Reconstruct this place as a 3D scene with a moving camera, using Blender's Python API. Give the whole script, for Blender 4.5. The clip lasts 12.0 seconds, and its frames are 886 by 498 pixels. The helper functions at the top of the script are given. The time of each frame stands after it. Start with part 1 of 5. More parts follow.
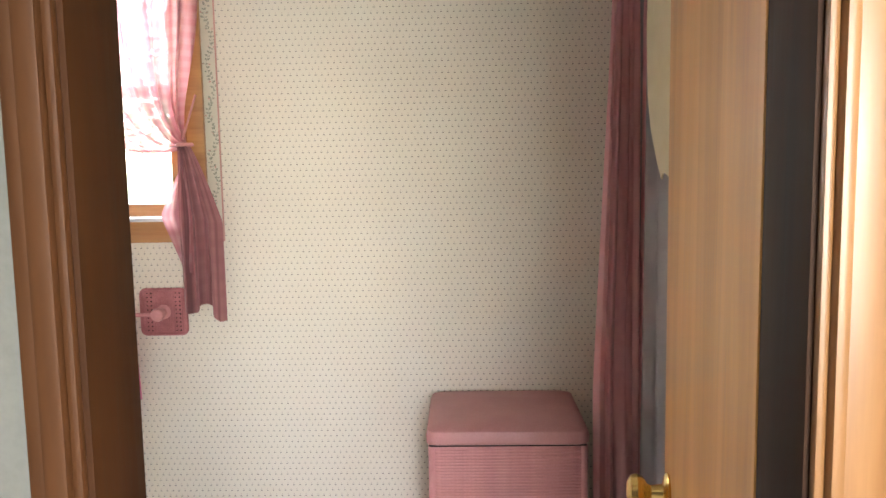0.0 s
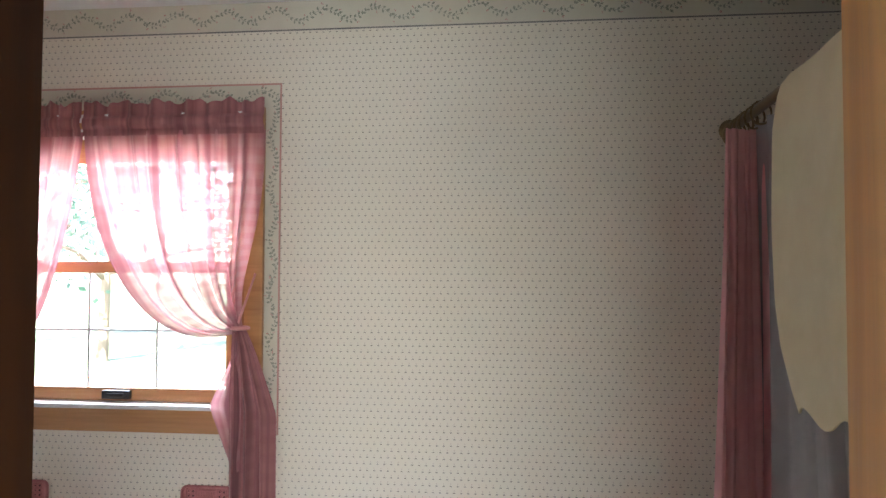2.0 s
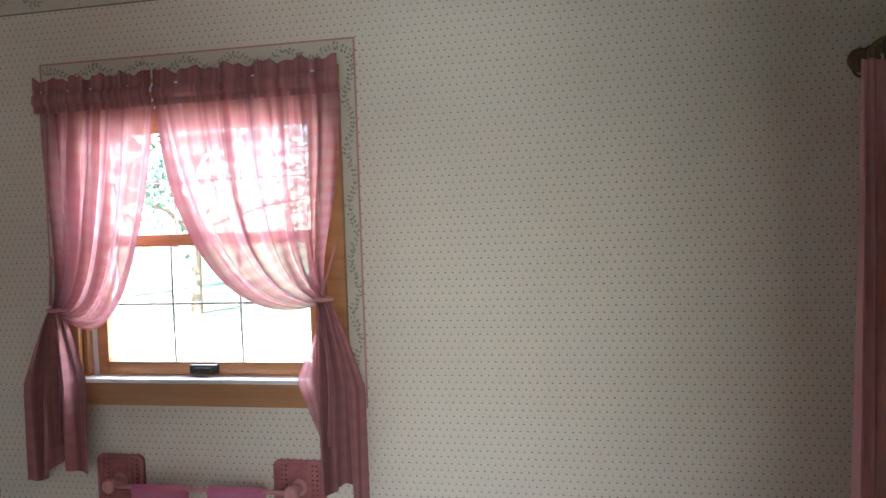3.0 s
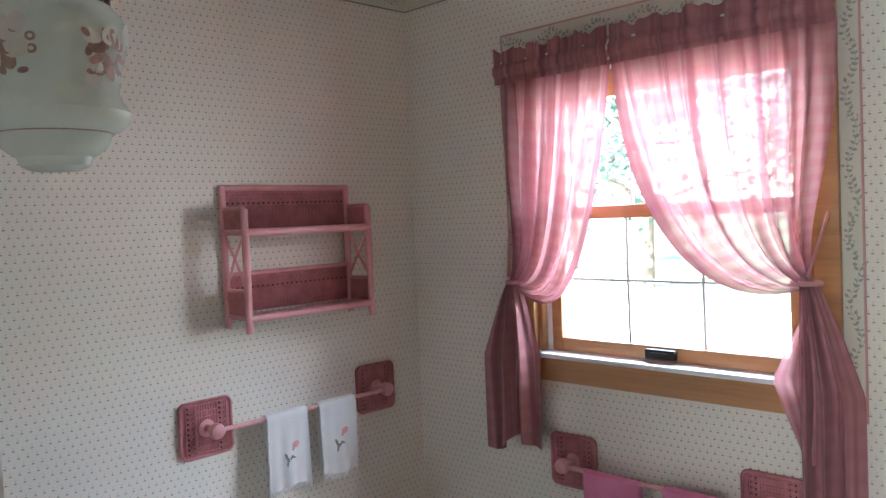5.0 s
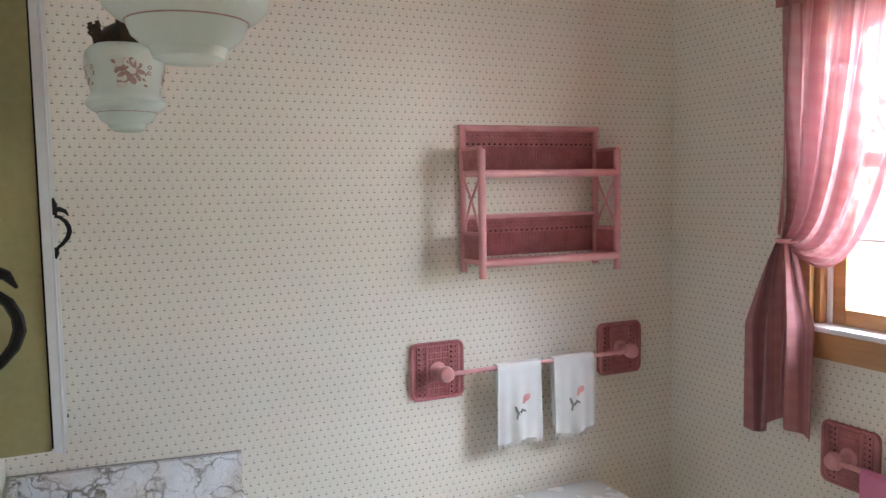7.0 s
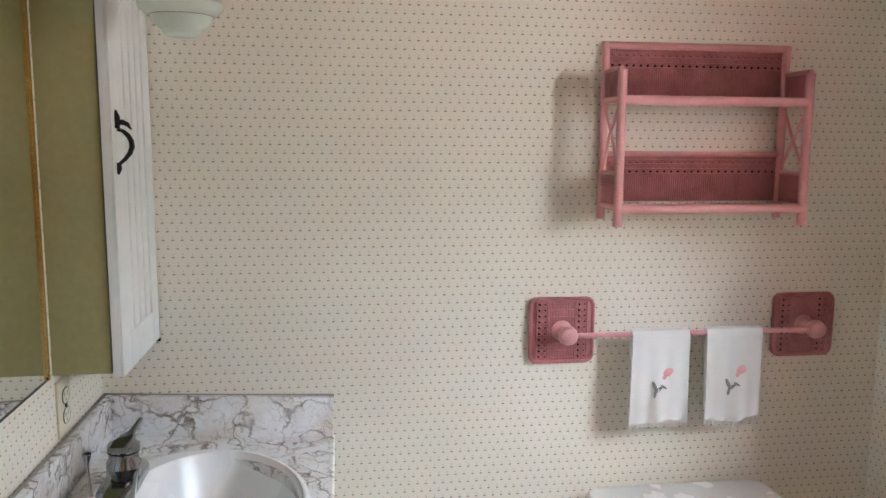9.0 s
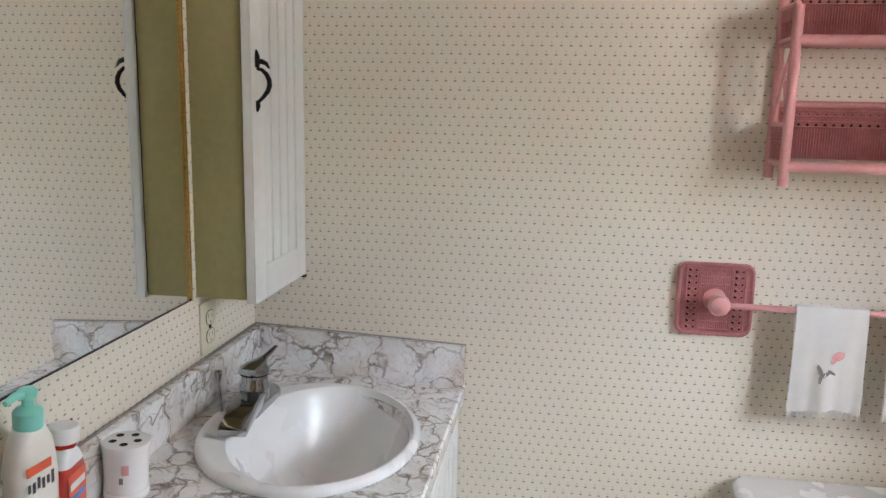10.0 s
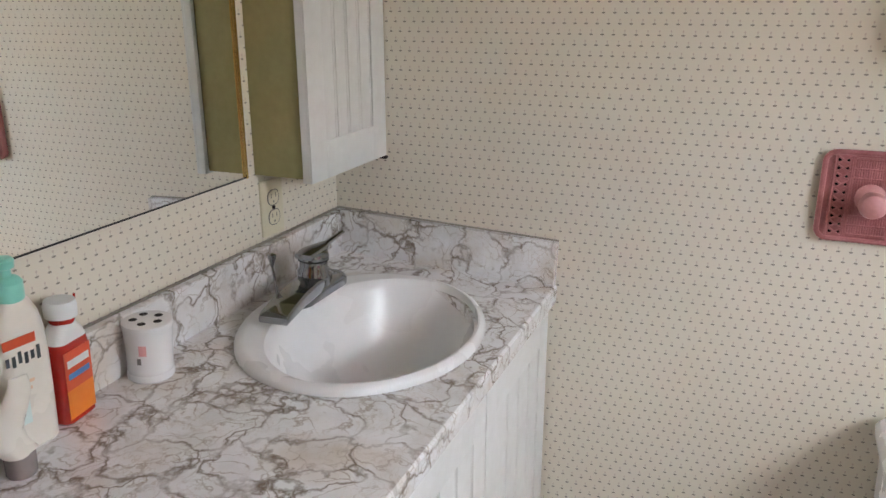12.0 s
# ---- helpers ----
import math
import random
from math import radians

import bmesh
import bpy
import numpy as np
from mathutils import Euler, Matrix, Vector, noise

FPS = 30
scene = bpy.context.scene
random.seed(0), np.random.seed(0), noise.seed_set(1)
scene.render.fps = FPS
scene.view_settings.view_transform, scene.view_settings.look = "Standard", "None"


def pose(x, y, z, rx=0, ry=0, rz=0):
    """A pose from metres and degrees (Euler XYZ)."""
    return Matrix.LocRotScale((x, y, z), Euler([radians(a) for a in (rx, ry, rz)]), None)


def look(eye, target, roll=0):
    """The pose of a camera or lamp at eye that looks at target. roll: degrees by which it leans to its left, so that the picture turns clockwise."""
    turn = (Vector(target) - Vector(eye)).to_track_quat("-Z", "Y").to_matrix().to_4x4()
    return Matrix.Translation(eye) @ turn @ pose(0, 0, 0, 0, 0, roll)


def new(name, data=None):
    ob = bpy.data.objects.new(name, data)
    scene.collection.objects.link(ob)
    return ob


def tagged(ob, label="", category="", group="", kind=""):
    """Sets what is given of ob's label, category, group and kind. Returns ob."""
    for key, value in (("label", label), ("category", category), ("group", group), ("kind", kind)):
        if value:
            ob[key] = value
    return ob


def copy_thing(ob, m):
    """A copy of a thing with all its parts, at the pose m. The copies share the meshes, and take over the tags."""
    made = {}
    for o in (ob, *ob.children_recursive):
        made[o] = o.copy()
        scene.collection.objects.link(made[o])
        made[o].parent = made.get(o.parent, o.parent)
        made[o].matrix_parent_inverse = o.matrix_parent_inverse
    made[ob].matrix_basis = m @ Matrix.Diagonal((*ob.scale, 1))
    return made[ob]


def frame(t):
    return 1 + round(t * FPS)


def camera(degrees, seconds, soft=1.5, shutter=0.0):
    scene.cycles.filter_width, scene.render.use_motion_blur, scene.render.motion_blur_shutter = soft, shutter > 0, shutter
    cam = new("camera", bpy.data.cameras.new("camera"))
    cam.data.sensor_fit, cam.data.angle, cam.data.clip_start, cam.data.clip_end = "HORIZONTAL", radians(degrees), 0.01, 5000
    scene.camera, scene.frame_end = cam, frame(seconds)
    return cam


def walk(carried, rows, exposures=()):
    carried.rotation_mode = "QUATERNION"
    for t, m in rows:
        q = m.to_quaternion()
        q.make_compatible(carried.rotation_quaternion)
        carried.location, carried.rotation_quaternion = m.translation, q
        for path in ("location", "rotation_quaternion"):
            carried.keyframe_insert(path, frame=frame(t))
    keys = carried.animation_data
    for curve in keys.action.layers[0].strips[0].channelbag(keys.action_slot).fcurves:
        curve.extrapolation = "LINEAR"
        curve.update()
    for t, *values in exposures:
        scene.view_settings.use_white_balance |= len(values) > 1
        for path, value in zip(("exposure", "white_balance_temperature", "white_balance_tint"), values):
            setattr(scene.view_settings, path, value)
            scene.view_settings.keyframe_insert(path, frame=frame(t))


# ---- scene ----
cam = camera(58.8, 12.0)
PATH = [
    (0, (2.193, -0.683, 1.365), (2.138, 1.304, 1.15), -1.0),
    (0.5, (2.153, -0.533, 1.475), (2.155, 1.458, 1.288), -0.7),
    (1, (2.166, -0.44, 1.569), (2.074, 1.556, 1.477), 0.1),
    (1.5, (2.167, -0.414, 1.574), (1.986, 1.577, 1.626), 0.2),
    (2, (2.153, -0.391, 1.577), (1.924, 1.594, 1.657), 0.2),
    (2.5, (2.131, -0.31, 1.592), (1.893, 1.672, 1.616), -0.7),
    (3, (2.105, -0.243, 1.632), (1.674, 1.71, 1.57), -2.0),
    (3.2, (2.098, -0.195, 1.636), (1.537, 1.706, 1.57), -2.2),
    (4, (2.04, -0.055, 1.632), (1.12, 1.652, 1.553), -2.5),
    (4.8, (1.972, -0.015, 1.625), (0.663, 1.466, 1.534), -2.6),
    (5, (1.958, -0.012, 1.623), (0.56, 1.406, 1.539), -2.5),
    (5.5, (1.957, 0.012, 1.624), (0.383, 1.249, 1.524), -2.5),
    (6, (1.928, 0.036, 1.621), (0.231, 1.09, 1.523), -2.2),
    (6.5, (1.918, 0.086, 1.618), (0.146, 1.007, 1.493), -1.7),
    (6.7, (1.912, 0.112, 1.59), (0.125, 0.999, 1.447), -1.2),
    (8.3, (1.832, 0.402, 1.551), (-0.079, 0.952, 1.336), -1.4),
    (8.5, (1.811, 0.412, 1.562), (-0.117, 0.888, 1.319), -0.5),
    (9, (1.738, 0.509, 1.514), (-0.224, 0.777, 1.239), 0.4),
    (9.5, (1.679, 0.607, 1.497), (-0.298, 0.625, 1.189), 0.1),
    (10, (1.693, 0.698, 1.465), (-0.253, 0.403, 1.11), 1.2),
    (10.5, (1.673, 0.724, 1.425), (-0.206, 0.194, 0.991), -0.1),
    (11, (1.59, 0.758, 1.423), (-0.217, 0.103, 0.869), -0.7),
    (11.5, (1.528, 0.795, 1.408), (-0.239, 0.063, 0.823), -0.6),
    (12, (1.455, 0.855, 1.399), (-0.303, 0.125, 0.787), -0.1),
]
EXPOSURES = [(0.0, 4.6, 7200, 12), (1.0, 4.4, 6900, 11), (2.0, 4.1, 6500, 10), (3.0, 3.7, 6350, 10), (5.0, 3.95, 6050, 9), (5.5, 4.0, 6100, 9), (6.7, 4.3, 6400, 8), (8.5, 4.45, 6800, 8), (9.5, 4.4, 7000, 9), (11.0, 4.15, 7250, 11), (12.0, 4.1, 7400, 12)]
walk(cam, [(t, look(eye, target, roll)) for t, eye, target, roll in PATH], EXPOSURES)

# ---- world, sun ----
WINDOW_POWER = 22.0
HALL_POWER = 2.4
SKY, SUN, SUN_HEIGHT, SUN_TURN = 0.12, 5.0, 46.0, 186.0
world = bpy.data.worlds.new("world")
scene.world = world
world.use_nodes = True
wn = world.node_tree
sky = wn.nodes.new("ShaderNodeTexSky")
sky.sky_type, sky.sun_disc = "NISHITA", False
sky.sun_elevation, sky.sun_rotation = radians(SUN_HEIGHT), radians(SUN_TURN)
wn.links.new(sky.outputs[0], wn.nodes["Background"].inputs[0])
wn.nodes["Background"].inputs[1].default_value = SKY
sun = new("sun", bpy.data.lights.new("sun", "SUN"))
sun.data.energy, sun.data.angle, sun.data.color = SUN, radians(0.5), (1.0, 0.95, 0.87)
az = radians(SUN_TURN)
sun.matrix_world = look((0, 0, 0), (-math.sin(az) * math.cos(radians(SUN_HEIGHT)), -math.cos(az) * math.cos(radians(SUN_HEIGHT)), -math.sin(radians(SUN_HEIGHT))))

lamp = new("window_sky_light", bpy.data.lights.new("window_sky_light", "AREA"))
lamp.data.shape, lamp.data.size, lamp.data.size_y, lamp.data.energy, lamp.data.color = "RECTANGLE", 3.8, 0.9, WINDOW_POWER, (0.84, 0.96, 1.10)
lamp.matrix_world = look((0.15, 2.45, 2.0), (0.15, 1.0, 1.2))

hall_lamp = new("hall_window_light", bpy.data.lights.new("hall_window_light", "AREA"))
hall_lamp.data.shape, hall_lamp.data.size, hall_lamp.data.size_y, hall_lamp.data.energy, hall_lamp.data.color = "RECTANGLE", 0.8, 0.9, HALL_POWER, (0.92, 0.98, 1.08)
hall_lamp.matrix_world = look((2.72, -2.03, 1.43), (2.15, 0.0, 1.15))

# ---- the plan (metres): west wall x = 0, mirror wall y = 0, window wall y = YN ----
YN, XE, ZC = 1.8375, 3.44, 2.40
YD = -0.035  # room face of the wall beside the door, a little behind the mirror wall
WALL = 0.12
DOOR_L, DOOR_R, DOOR_H = 1.914, 2.437, 2.04
WIN = (0.52, 1.315, 1.20, 2.03)
COUNTER = 0.868


# ---- materials ----
class Nodes:
    """A small builder for node trees."""

    def __init__(self, name):
        self.mat = bpy.data.materials.new(name)
        self.mat.use_nodes = True
        self.t = self.mat.node_tree
        self.bsdf = self.t.nodes["Principled BSDF"]
        self.out = self.t.nodes["Material Output"]

    def node(self, kind, **values):
        n = self.t.nodes.new(kind)
        for k, v in values.items():
            if k == "operation":
                n.operation = v
            elif k == "feature":
                n.feature = v
            elif k == "blend_type":
                n.data_type, n.blend_type = "RGBA", v
        return n

    def link(self, a, b):
        self.t.links.new(a, b)

    def math(self, op, a, b=None, c=None):
        n = self.node("ShaderNodeMath", operation=op)
        for i, v in enumerate((a, b, c)):
            if v is None:
                continue
            if isinstance(v, (int, float)):
                n.inputs[i].default_value = v
            else:
                self.link(v, n.inputs[i])
        return n.outputs[0]

    def coords(self, scale=(1, 1, 1), kind="Object"):
        m = self.node("ShaderNodeMapping")
        if kind == "World":
            self.link(self.node("ShaderNodeNewGeometry").outputs["Position"], m.inputs[0])
        else:
            self.link(self.node("ShaderNodeTexCoord").outputs[kind], m.inputs[0])
        m.inputs["Scale"].default_value = scale
        return m.outputs[0]

    def noise(self, vec, scale, detail=4.0, rough=0.55, distort=0.0):
        n = self.node("ShaderNodeTexNoise")
        self.link(vec, n.inputs["Vector"])
        n.inputs["Scale"].default_value = scale
        n.inputs["Detail"].default_value = detail
        n.inputs["Roughness"].default_value = rough
        n.inputs["Distortion"].default_value = distort
        return n.outputs["Fac"]

    def ramp(self, fac, stops):
        r = self.node("ShaderNodeValToRGB")
        self.link(fac, r.inputs[0])
        e = r.color_ramp.elements
        while len(e) < len(stops):
            e.new(0.5)
        for el, (p, c) in zip(e, stops):
            el.position, el.color = p, (*c, 1)
        return r.outputs[0]

    def mix(self, fac, a, b, how="MIX"):
        n = self.node("ShaderNodeMix", blend_type=how)
        for sock, v in ((n.inputs[0], fac), (n.inputs[6], a), (n.inputs[7], b)):
            if isinstance(v, (int, float)):
                sock.default_value = v
            elif isinstance(v, tuple):
                sock.default_value = (*v, 1)
            else:
                self.link(v, sock)
        return n.outputs[2]

    def bump(self, height, strength=0.3, distance=0.001):
        b = self.node("ShaderNodeBump")
        b.inputs["Strength"].default_value = strength
        b.inputs["Distance"].default_value = distance
        self.link(height, b.inputs["Height"])
        self.link(b.outputs[0], self.bsdf.inputs["Normal"])

    def set(self, color=None, rough=None, metal=None, **more):
        for key, v in (("Base Color", color), ("Roughness", rough), ("Metallic", metal), *more.items()):
            if v is None:
                continue
            s = self.bsdf.inputs[key.replace("_", " ")]
            if isinstance(v, tuple):
                s.default_value = (*v, 1)
            elif isinstance(v, (int, float)):
                s.default_value = v
            else:
                self.link(v, s)
        return self.mat


def worn(name, a, b, rough=0.5, scale=6.0, grain=120.0, bump=0.2, metal=0.0, depth=0.0006, **more):
    """Paint, plastic, cloth or metal: two near colours in large and fine patches, with fine relief."""
    n = Nodes(name)
    v = n.coords()
    big, fine = n.noise(v, scale), n.noise(v, grain, 3.0)
    both = n.math("ADD", n.math("MULTIPLY", big, 0.65), n.math("MULTIPLY", fine, 0.35))
    n.bump(fine, bump, depth)
    r = n.math("ADD", n.math("MULTIPLY", big, 0.12), max(0.0, rough - 0.06))
    return n.set(n.ramp(both, [(0.35, a), (0.65, b)]), r, metal, **more)


def wood(name, dark, light, along="z", rough=0.35, coat=0.2, gloss=0.5):
    """Varnished softwood with long grain and some broad figure."""
    n = Nodes(name)
    s = {"x": (0.6, 9, 9), "y": (9, 0.6, 9), "z": (9, 9, 0.6)}[along]
    v = n.coords(s)
    figure = n.noise(v, 1.1, 3.0, 0.5, 1.2)
    grain = n.noise(n.coords(tuple(q * 6 for q in s)), 2.2, 5.0, 0.6)
    both = n.math("ADD", n.math("MULTIPLY", figure, 0.7), n.math("MULTIPLY", grain, 0.3))
    mid = tuple((p + q) / 2 for p, q in zip(dark, light))
    col = n.ramp(both, [(0.34, dark), (0.47, mid), (0.62, light)])
    n.bump(grain, 0.15, 0.0005)
    return n.set(col, n.math("ADD", n.math("MULTIPLY", grain, 0.2), rough - 0.1), Coat_Weight=coat, Coat_Roughness=0.2, Specular_IOR_Level=gloss)


def wallpaper(name, axis):
    """Cream paper printed with staggered rows of small sprigs, 20 mm apart."""
    n = Nodes(name)
    sep = n.node("ShaderNodeSeparateXYZ")
    n.link(n.node("ShaderNodeNewGeometry").outputs["Position"], sep.inputs[0])
    u, v = sep.outputs[axis], sep.outputs["Z"]
    vr = n.math("DIVIDE", v, 0.0187)
    row = n.math("FLOOR", vr)
    dv = n.math("MULTIPLY", n.math("SUBTRACT", n.math("SUBTRACT", vr, row), 0.5), 0.0187)
    ur = n.math("ADD", n.math("DIVIDE", u, 0.0200), n.math("MULTIPLY", n.math("FLOORED_MODULO", row, 2.0), 0.5))
    du = n.math("MULTIPLY", n.math("SUBTRACT", n.math("FRACT", ur), 0.5), 0.0200)
    # the dash of leaves
    ex = n.math("POWER", n.math("DIVIDE", du, 0.0034), 2.0)
    droop = n.math("MULTIPLY", n.math("ABSOLUTE", du), 0.08)
    ey = n.math("POWER", n.math("DIVIDE", n.math("ADD", n.math("SUBTRACT", dv, droop), 0.0038), 0.0015), 2.0)
    dash = n.math("MULTIPLY", n.math("LESS_THAN", n.math("ADD", ex, ey), 1.0), 0.85)
    # the stem and the bud over it
    stem = n.math("MULTIPLY", n.math("LESS_THAN", n.math("ABSOLUTE", du), 0.0009), n.math("LESS_THAN", n.math("ABSOLUTE", dv), 0.0040))
    bud = n.math("LESS_THAN", n.math("ADD", n.math("POWER", n.math("DIVIDE", du, 0.0015), 2.0), n.math("POWER", n.math("DIVIDE", n.math("SUBTRACT", dv, 0.0035), 0.0019), 2.0)), 1.0)
    pos = n.coords(kind="World")
    patch, fine = n.noise(pos, 1.7, 3.0), n.noise(pos, 400.0, 2.0)
    cream = n.ramp(patch, [(0.3, PAPER_A), (0.7, PAPER_B)])
    c = n.mix(n.math("MULTIPLY", stem, 0.2), cream, (0.30, 0.30, 0.25))
    c = n.mix(n.math("MULTIPLY", bud, 0.3), c, (0.42, 0.22, 0.22))
    c = n.mix(n.math("MULTIPLY", dash, n.math("ADD", n.math("MULTIPLY", patch, 0.4), 0.60)), c, (0.095, 0.078, 0.062))
    n.bump(fine, 0.25, 0.0004)
    return n.set(c, 0.62)


def marble(name):
    """Laminate printed as white marble with brown and grey veins."""
    n = Nodes(name)
    v = n.coords(kind="World")
    warp = n.node("ShaderNodeTexNoise")
    n.link(v, warp.inputs["Vector"])
    warp.inputs["Scale"].default_value, warp.inputs["Detail"].default_value = 11.0, 6.0
    sub = n.node("ShaderNodeVectorMath", operation="MULTIPLY_ADD")
    n.link(warp.outputs["Color"], sub.inputs[0])
    sub.inputs[1].default_value = (0.20, 0.20, 0.20)
    n.link(v, sub.inputs[2])

    def cracks(scale, width):
        vo = n.node("ShaderNodeTexVoronoi", feature="DISTANCE_TO_EDGE")
        n.link(sub.outputs[0], vo.inputs["Vector"])
        vo.inputs["Scale"].default_value = scale
        w = n.math("MULTIPLY", n.noise(v, 30.0, 3.0), width * 2)
        return n.math("SUBTRACT", 1.0, n.math("MINIMUM", n.math("DIVIDE", vo.outputs["Distance"], w), 1.0))

    big, small, hair = cracks(9.5, 0.055), cracks(23.0, 0.060), cracks(50.0, 0.045)
    cloud = n.noise(v, 16.0, 5.0)
    broken = n.ramp(n.noise(v, 22.0, 3.0), [(0.38, (0, 0, 0)), (0.56, (1, 1, 1))])
    dense = n.ramp(n.noise(v, 7.0, 3.0), [(0.40, (0, 0, 0)), (0.62, (1, 1, 1))])
    tan = n.ramp(n.noise(v, 6.0, 4.0), [(0.52, (0, 0, 0)), (0.75, (0.55, 0.55, 0.55))])
    base = n.ramp(cloud, [(0.3, (0.69, 0.67, 0.66)), (0.6, (0.83, 0.83, 0.84))])
    base = n.mix(tan, base, (0.56, 0.42, 0.28))
    c = n.mix(n.math("MULTIPLY", hair, n.math("MULTIPLY", dense, 0.45)), base, (0.40, 0.29, 0.20))
    c = n.mix(n.math("MULTIPLY", small, n.math("MULTIPLY", broken, 0.62)), c, (0.27, 0.185, 0.115))
    c = n.mix(n.math("MULTIPLY", big, n.math("ADD", n.math("MULTIPLY", broken, 0.5), 0.38)), c, (0.155, 0.105, 0.070))
    return n.set(c, 0.22, Specular_IOR_Level=0.5)


def cloth(name, a, b, see=0.25, glow=0.45, checks=False, rough=0.85):
    """Woven cloth; see: how much shows through, glow: how much light passes diffusely."""
    n = Nodes(name)
    v = n.coords()
    col = n.ramp(n.noise(v, 14.0, 4.0), [(0.3, a), (0.7, b)])
    through_fac = see
    if checks:
        uv = n.node("ShaderNodeSeparateXYZ")
        n.link(n.node("ShaderNodeTexCoord").outputs["UV"], uv.inputs[0])
        bands = [n.math("ADD", n.math("MULTIPLY", n.math("SINE", n.math("DIVIDE", uv.outputs[i], 0.0073)), 0.95), 0.5) for i in (0, 1)]
        for band in bands:
            band.node.use_clamp = True
        weave = n.math("ADD", n.math("MULTIPLY", bands[0], 0.36), n.math("MULTIPLY", bands[1], 0.36))
        col = n.mix(weave, a, b)
        # gathered streaks show less through, and fold shade is mixed into their colour
        gather_shade = n.ramp(n.noise(n.coords((30, 0.6, 1), "UV"), 1.0, 2.5, 0.55), [(0.43, (0, 0, 0)), (0.58, (1, 1, 1))])
        thin = n.math("SUBTRACT", 1.0, n.math("MULTIPLY", gather_shade, 0.85))
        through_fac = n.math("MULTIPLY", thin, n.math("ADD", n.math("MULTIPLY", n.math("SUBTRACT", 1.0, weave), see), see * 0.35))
        col = n.mix(n.math("MULTIPLY", gather_shade, 0.85), col, tuple(q * 0.68 for q in b))
    n.set(col, rough, Sheen_Weight=0.2)
    n.bump(n.noise(v, 500.0, 2.0), 0.3, 0.0005)
    tl, tr = n.node("ShaderNodeBsdfTranslucent"), n.node("ShaderNodeBsdfTransparent")
    if isinstance(col, tuple):
        tl.inputs[0].default_value = (*col, 1)
    else:
        n.link(col, tl.inputs[0])
    m1, m2 = n.node("ShaderNodeMixShader"), n.node("ShaderNodeMixShader")
    m1.inputs[0].default_value = glow
    n.link(n.bsdf.outputs[0], m1.inputs[1])
    n.link(tl.outputs[0], m1.inputs[2])
    if isinstance(through_fac, (int, float)):
        m2.inputs[0].default_value = through_fac
    else:
        n.link(through_fac, m2.inputs[0])
    n.link(m1.outputs[0], m2.inputs[1])
    n.link(tr.outputs[0], m2.inputs[2])
    n.link(m2.outputs[0], n.out.inputs[0])
    return n.mat


PAPER_A, PAPER_B = (0.75, 0.69, 0.585), (0.81, 0.75, 0.645)
PAPER_X, PAPER_Y = wallpaper("wallpaper_x", "X"), wallpaper("wallpaper_y", "Y")
BORDER = worn("border_paper", (0.60, 0.56, 0.46), (0.68, 0.64, 0.53), 0.6, 9, 300)
CEIL = worn("ceiling_paint", (0.78, 0.78, 0.77), (0.84, 0.84, 0.83), 0.8, 3, 90, 0.5)
# hall paint darkened so the walls stay dim under the hall lamp
HALL_DARKENED = worn("hall_paint_darkened", (0.13, 0.13, 0.115), (0.17, 0.17, 0.15), 0.7, 3, 140)
FLOOR = worn("vinyl_floor", (0.54, 0.50, 0.45), (0.64, 0.60, 0.54), 0.4, 12, 200)
CARPET = worn("carpet", (0.42, 0.37, 0.31), (0.52, 0.46, 0.39), 0.95, 20, 500, 0.8, depth=0.003)
PINE = wood("door_pine", (0.54, 0.24, 0.060), (0.74, 0.38, 0.115), "z", 0.42, 0.15)
# door frame wood darkened: the doorway's shade is put into its colour
JAMB_SHADED = wood("jamb_shaded_wood", (0.014, 0.005, 0.002), (0.045, 0.016, 0.005), "z", 0.6, 0.0, 0.15)
# copies of the trim wood: left darkened as shade, right dimmed against the hall lamp
CASING_SHADED = wood("casing_shaded_wood", (0.035, 0.012, 0.004), (0.075, 0.028, 0.009), "z", 0.5, 0.05, 0.3)
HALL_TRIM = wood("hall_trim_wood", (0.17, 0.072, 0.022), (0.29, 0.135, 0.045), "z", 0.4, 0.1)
TRIM = wood("trim_wood", (0.30, 0.125, 0.045), (0.50, 0.24, 0.09), "z", 0.36)
TRIM_X = wood("trim_wood_level", (0.33, 0.145, 0.05), (0.52, 0.26, 0.10), "x", 0.36)
WHITE = worn("white_paint", (0.72, 0.72, 0.71), (0.80, 0.80, 0.79), 0.4, 5, 60, 0.15)
CABWHITE = worn("cabinet_white", (0.68, 0.68, 0.66), (0.76, 0.76, 0.75), 0.42, 4, 50, 0.25)
OLIVE = worn("olive_side", (0.30, 0.265, 0.115), (0.36, 0.32, 0.15), 0.45, 5, 80, 0.1)
BLACK = worn("black_iron", (0.012, 0.011, 0.010), (0.03, 0.027, 0.024), 0.45, 20, 200, 0.4, 0.6)
# near-black for strips and patches that stand for shade in gaps and holes
GAP_SHADE = worn("gap_shade", (0.008, 0.007, 0.006), (0.014, 0.012, 0.010), 0.8)
CHROME = worn("chrome", (0.32, 0.33, 0.35), (0.42, 0.43, 0.45), 0.08, 10, 90, 0.03, 1.0)
BRASS = worn("brass", (0.62, 0.42, 0.14), (0.75, 0.52, 0.20), 0.25, 15, 120, 0.05, 1.0)
BRONZE = worn("old_bronze", (0.16, 0.11, 0.055), (0.26, 0.185, 0.10), 0.35, 18, 140, 0.15, 0.85)
PORCELAIN = worn("porcelain", (0.79, 0.79, 0.79), (0.84, 0.84, 0.84), 0.27, 4, 30, 0.02)
MARBLE = marble("marble_laminate")
SEAM = worn("laminate_edge", (0.24, 0.21, 0.18), (0.34, 0.30, 0.26), 0.5)
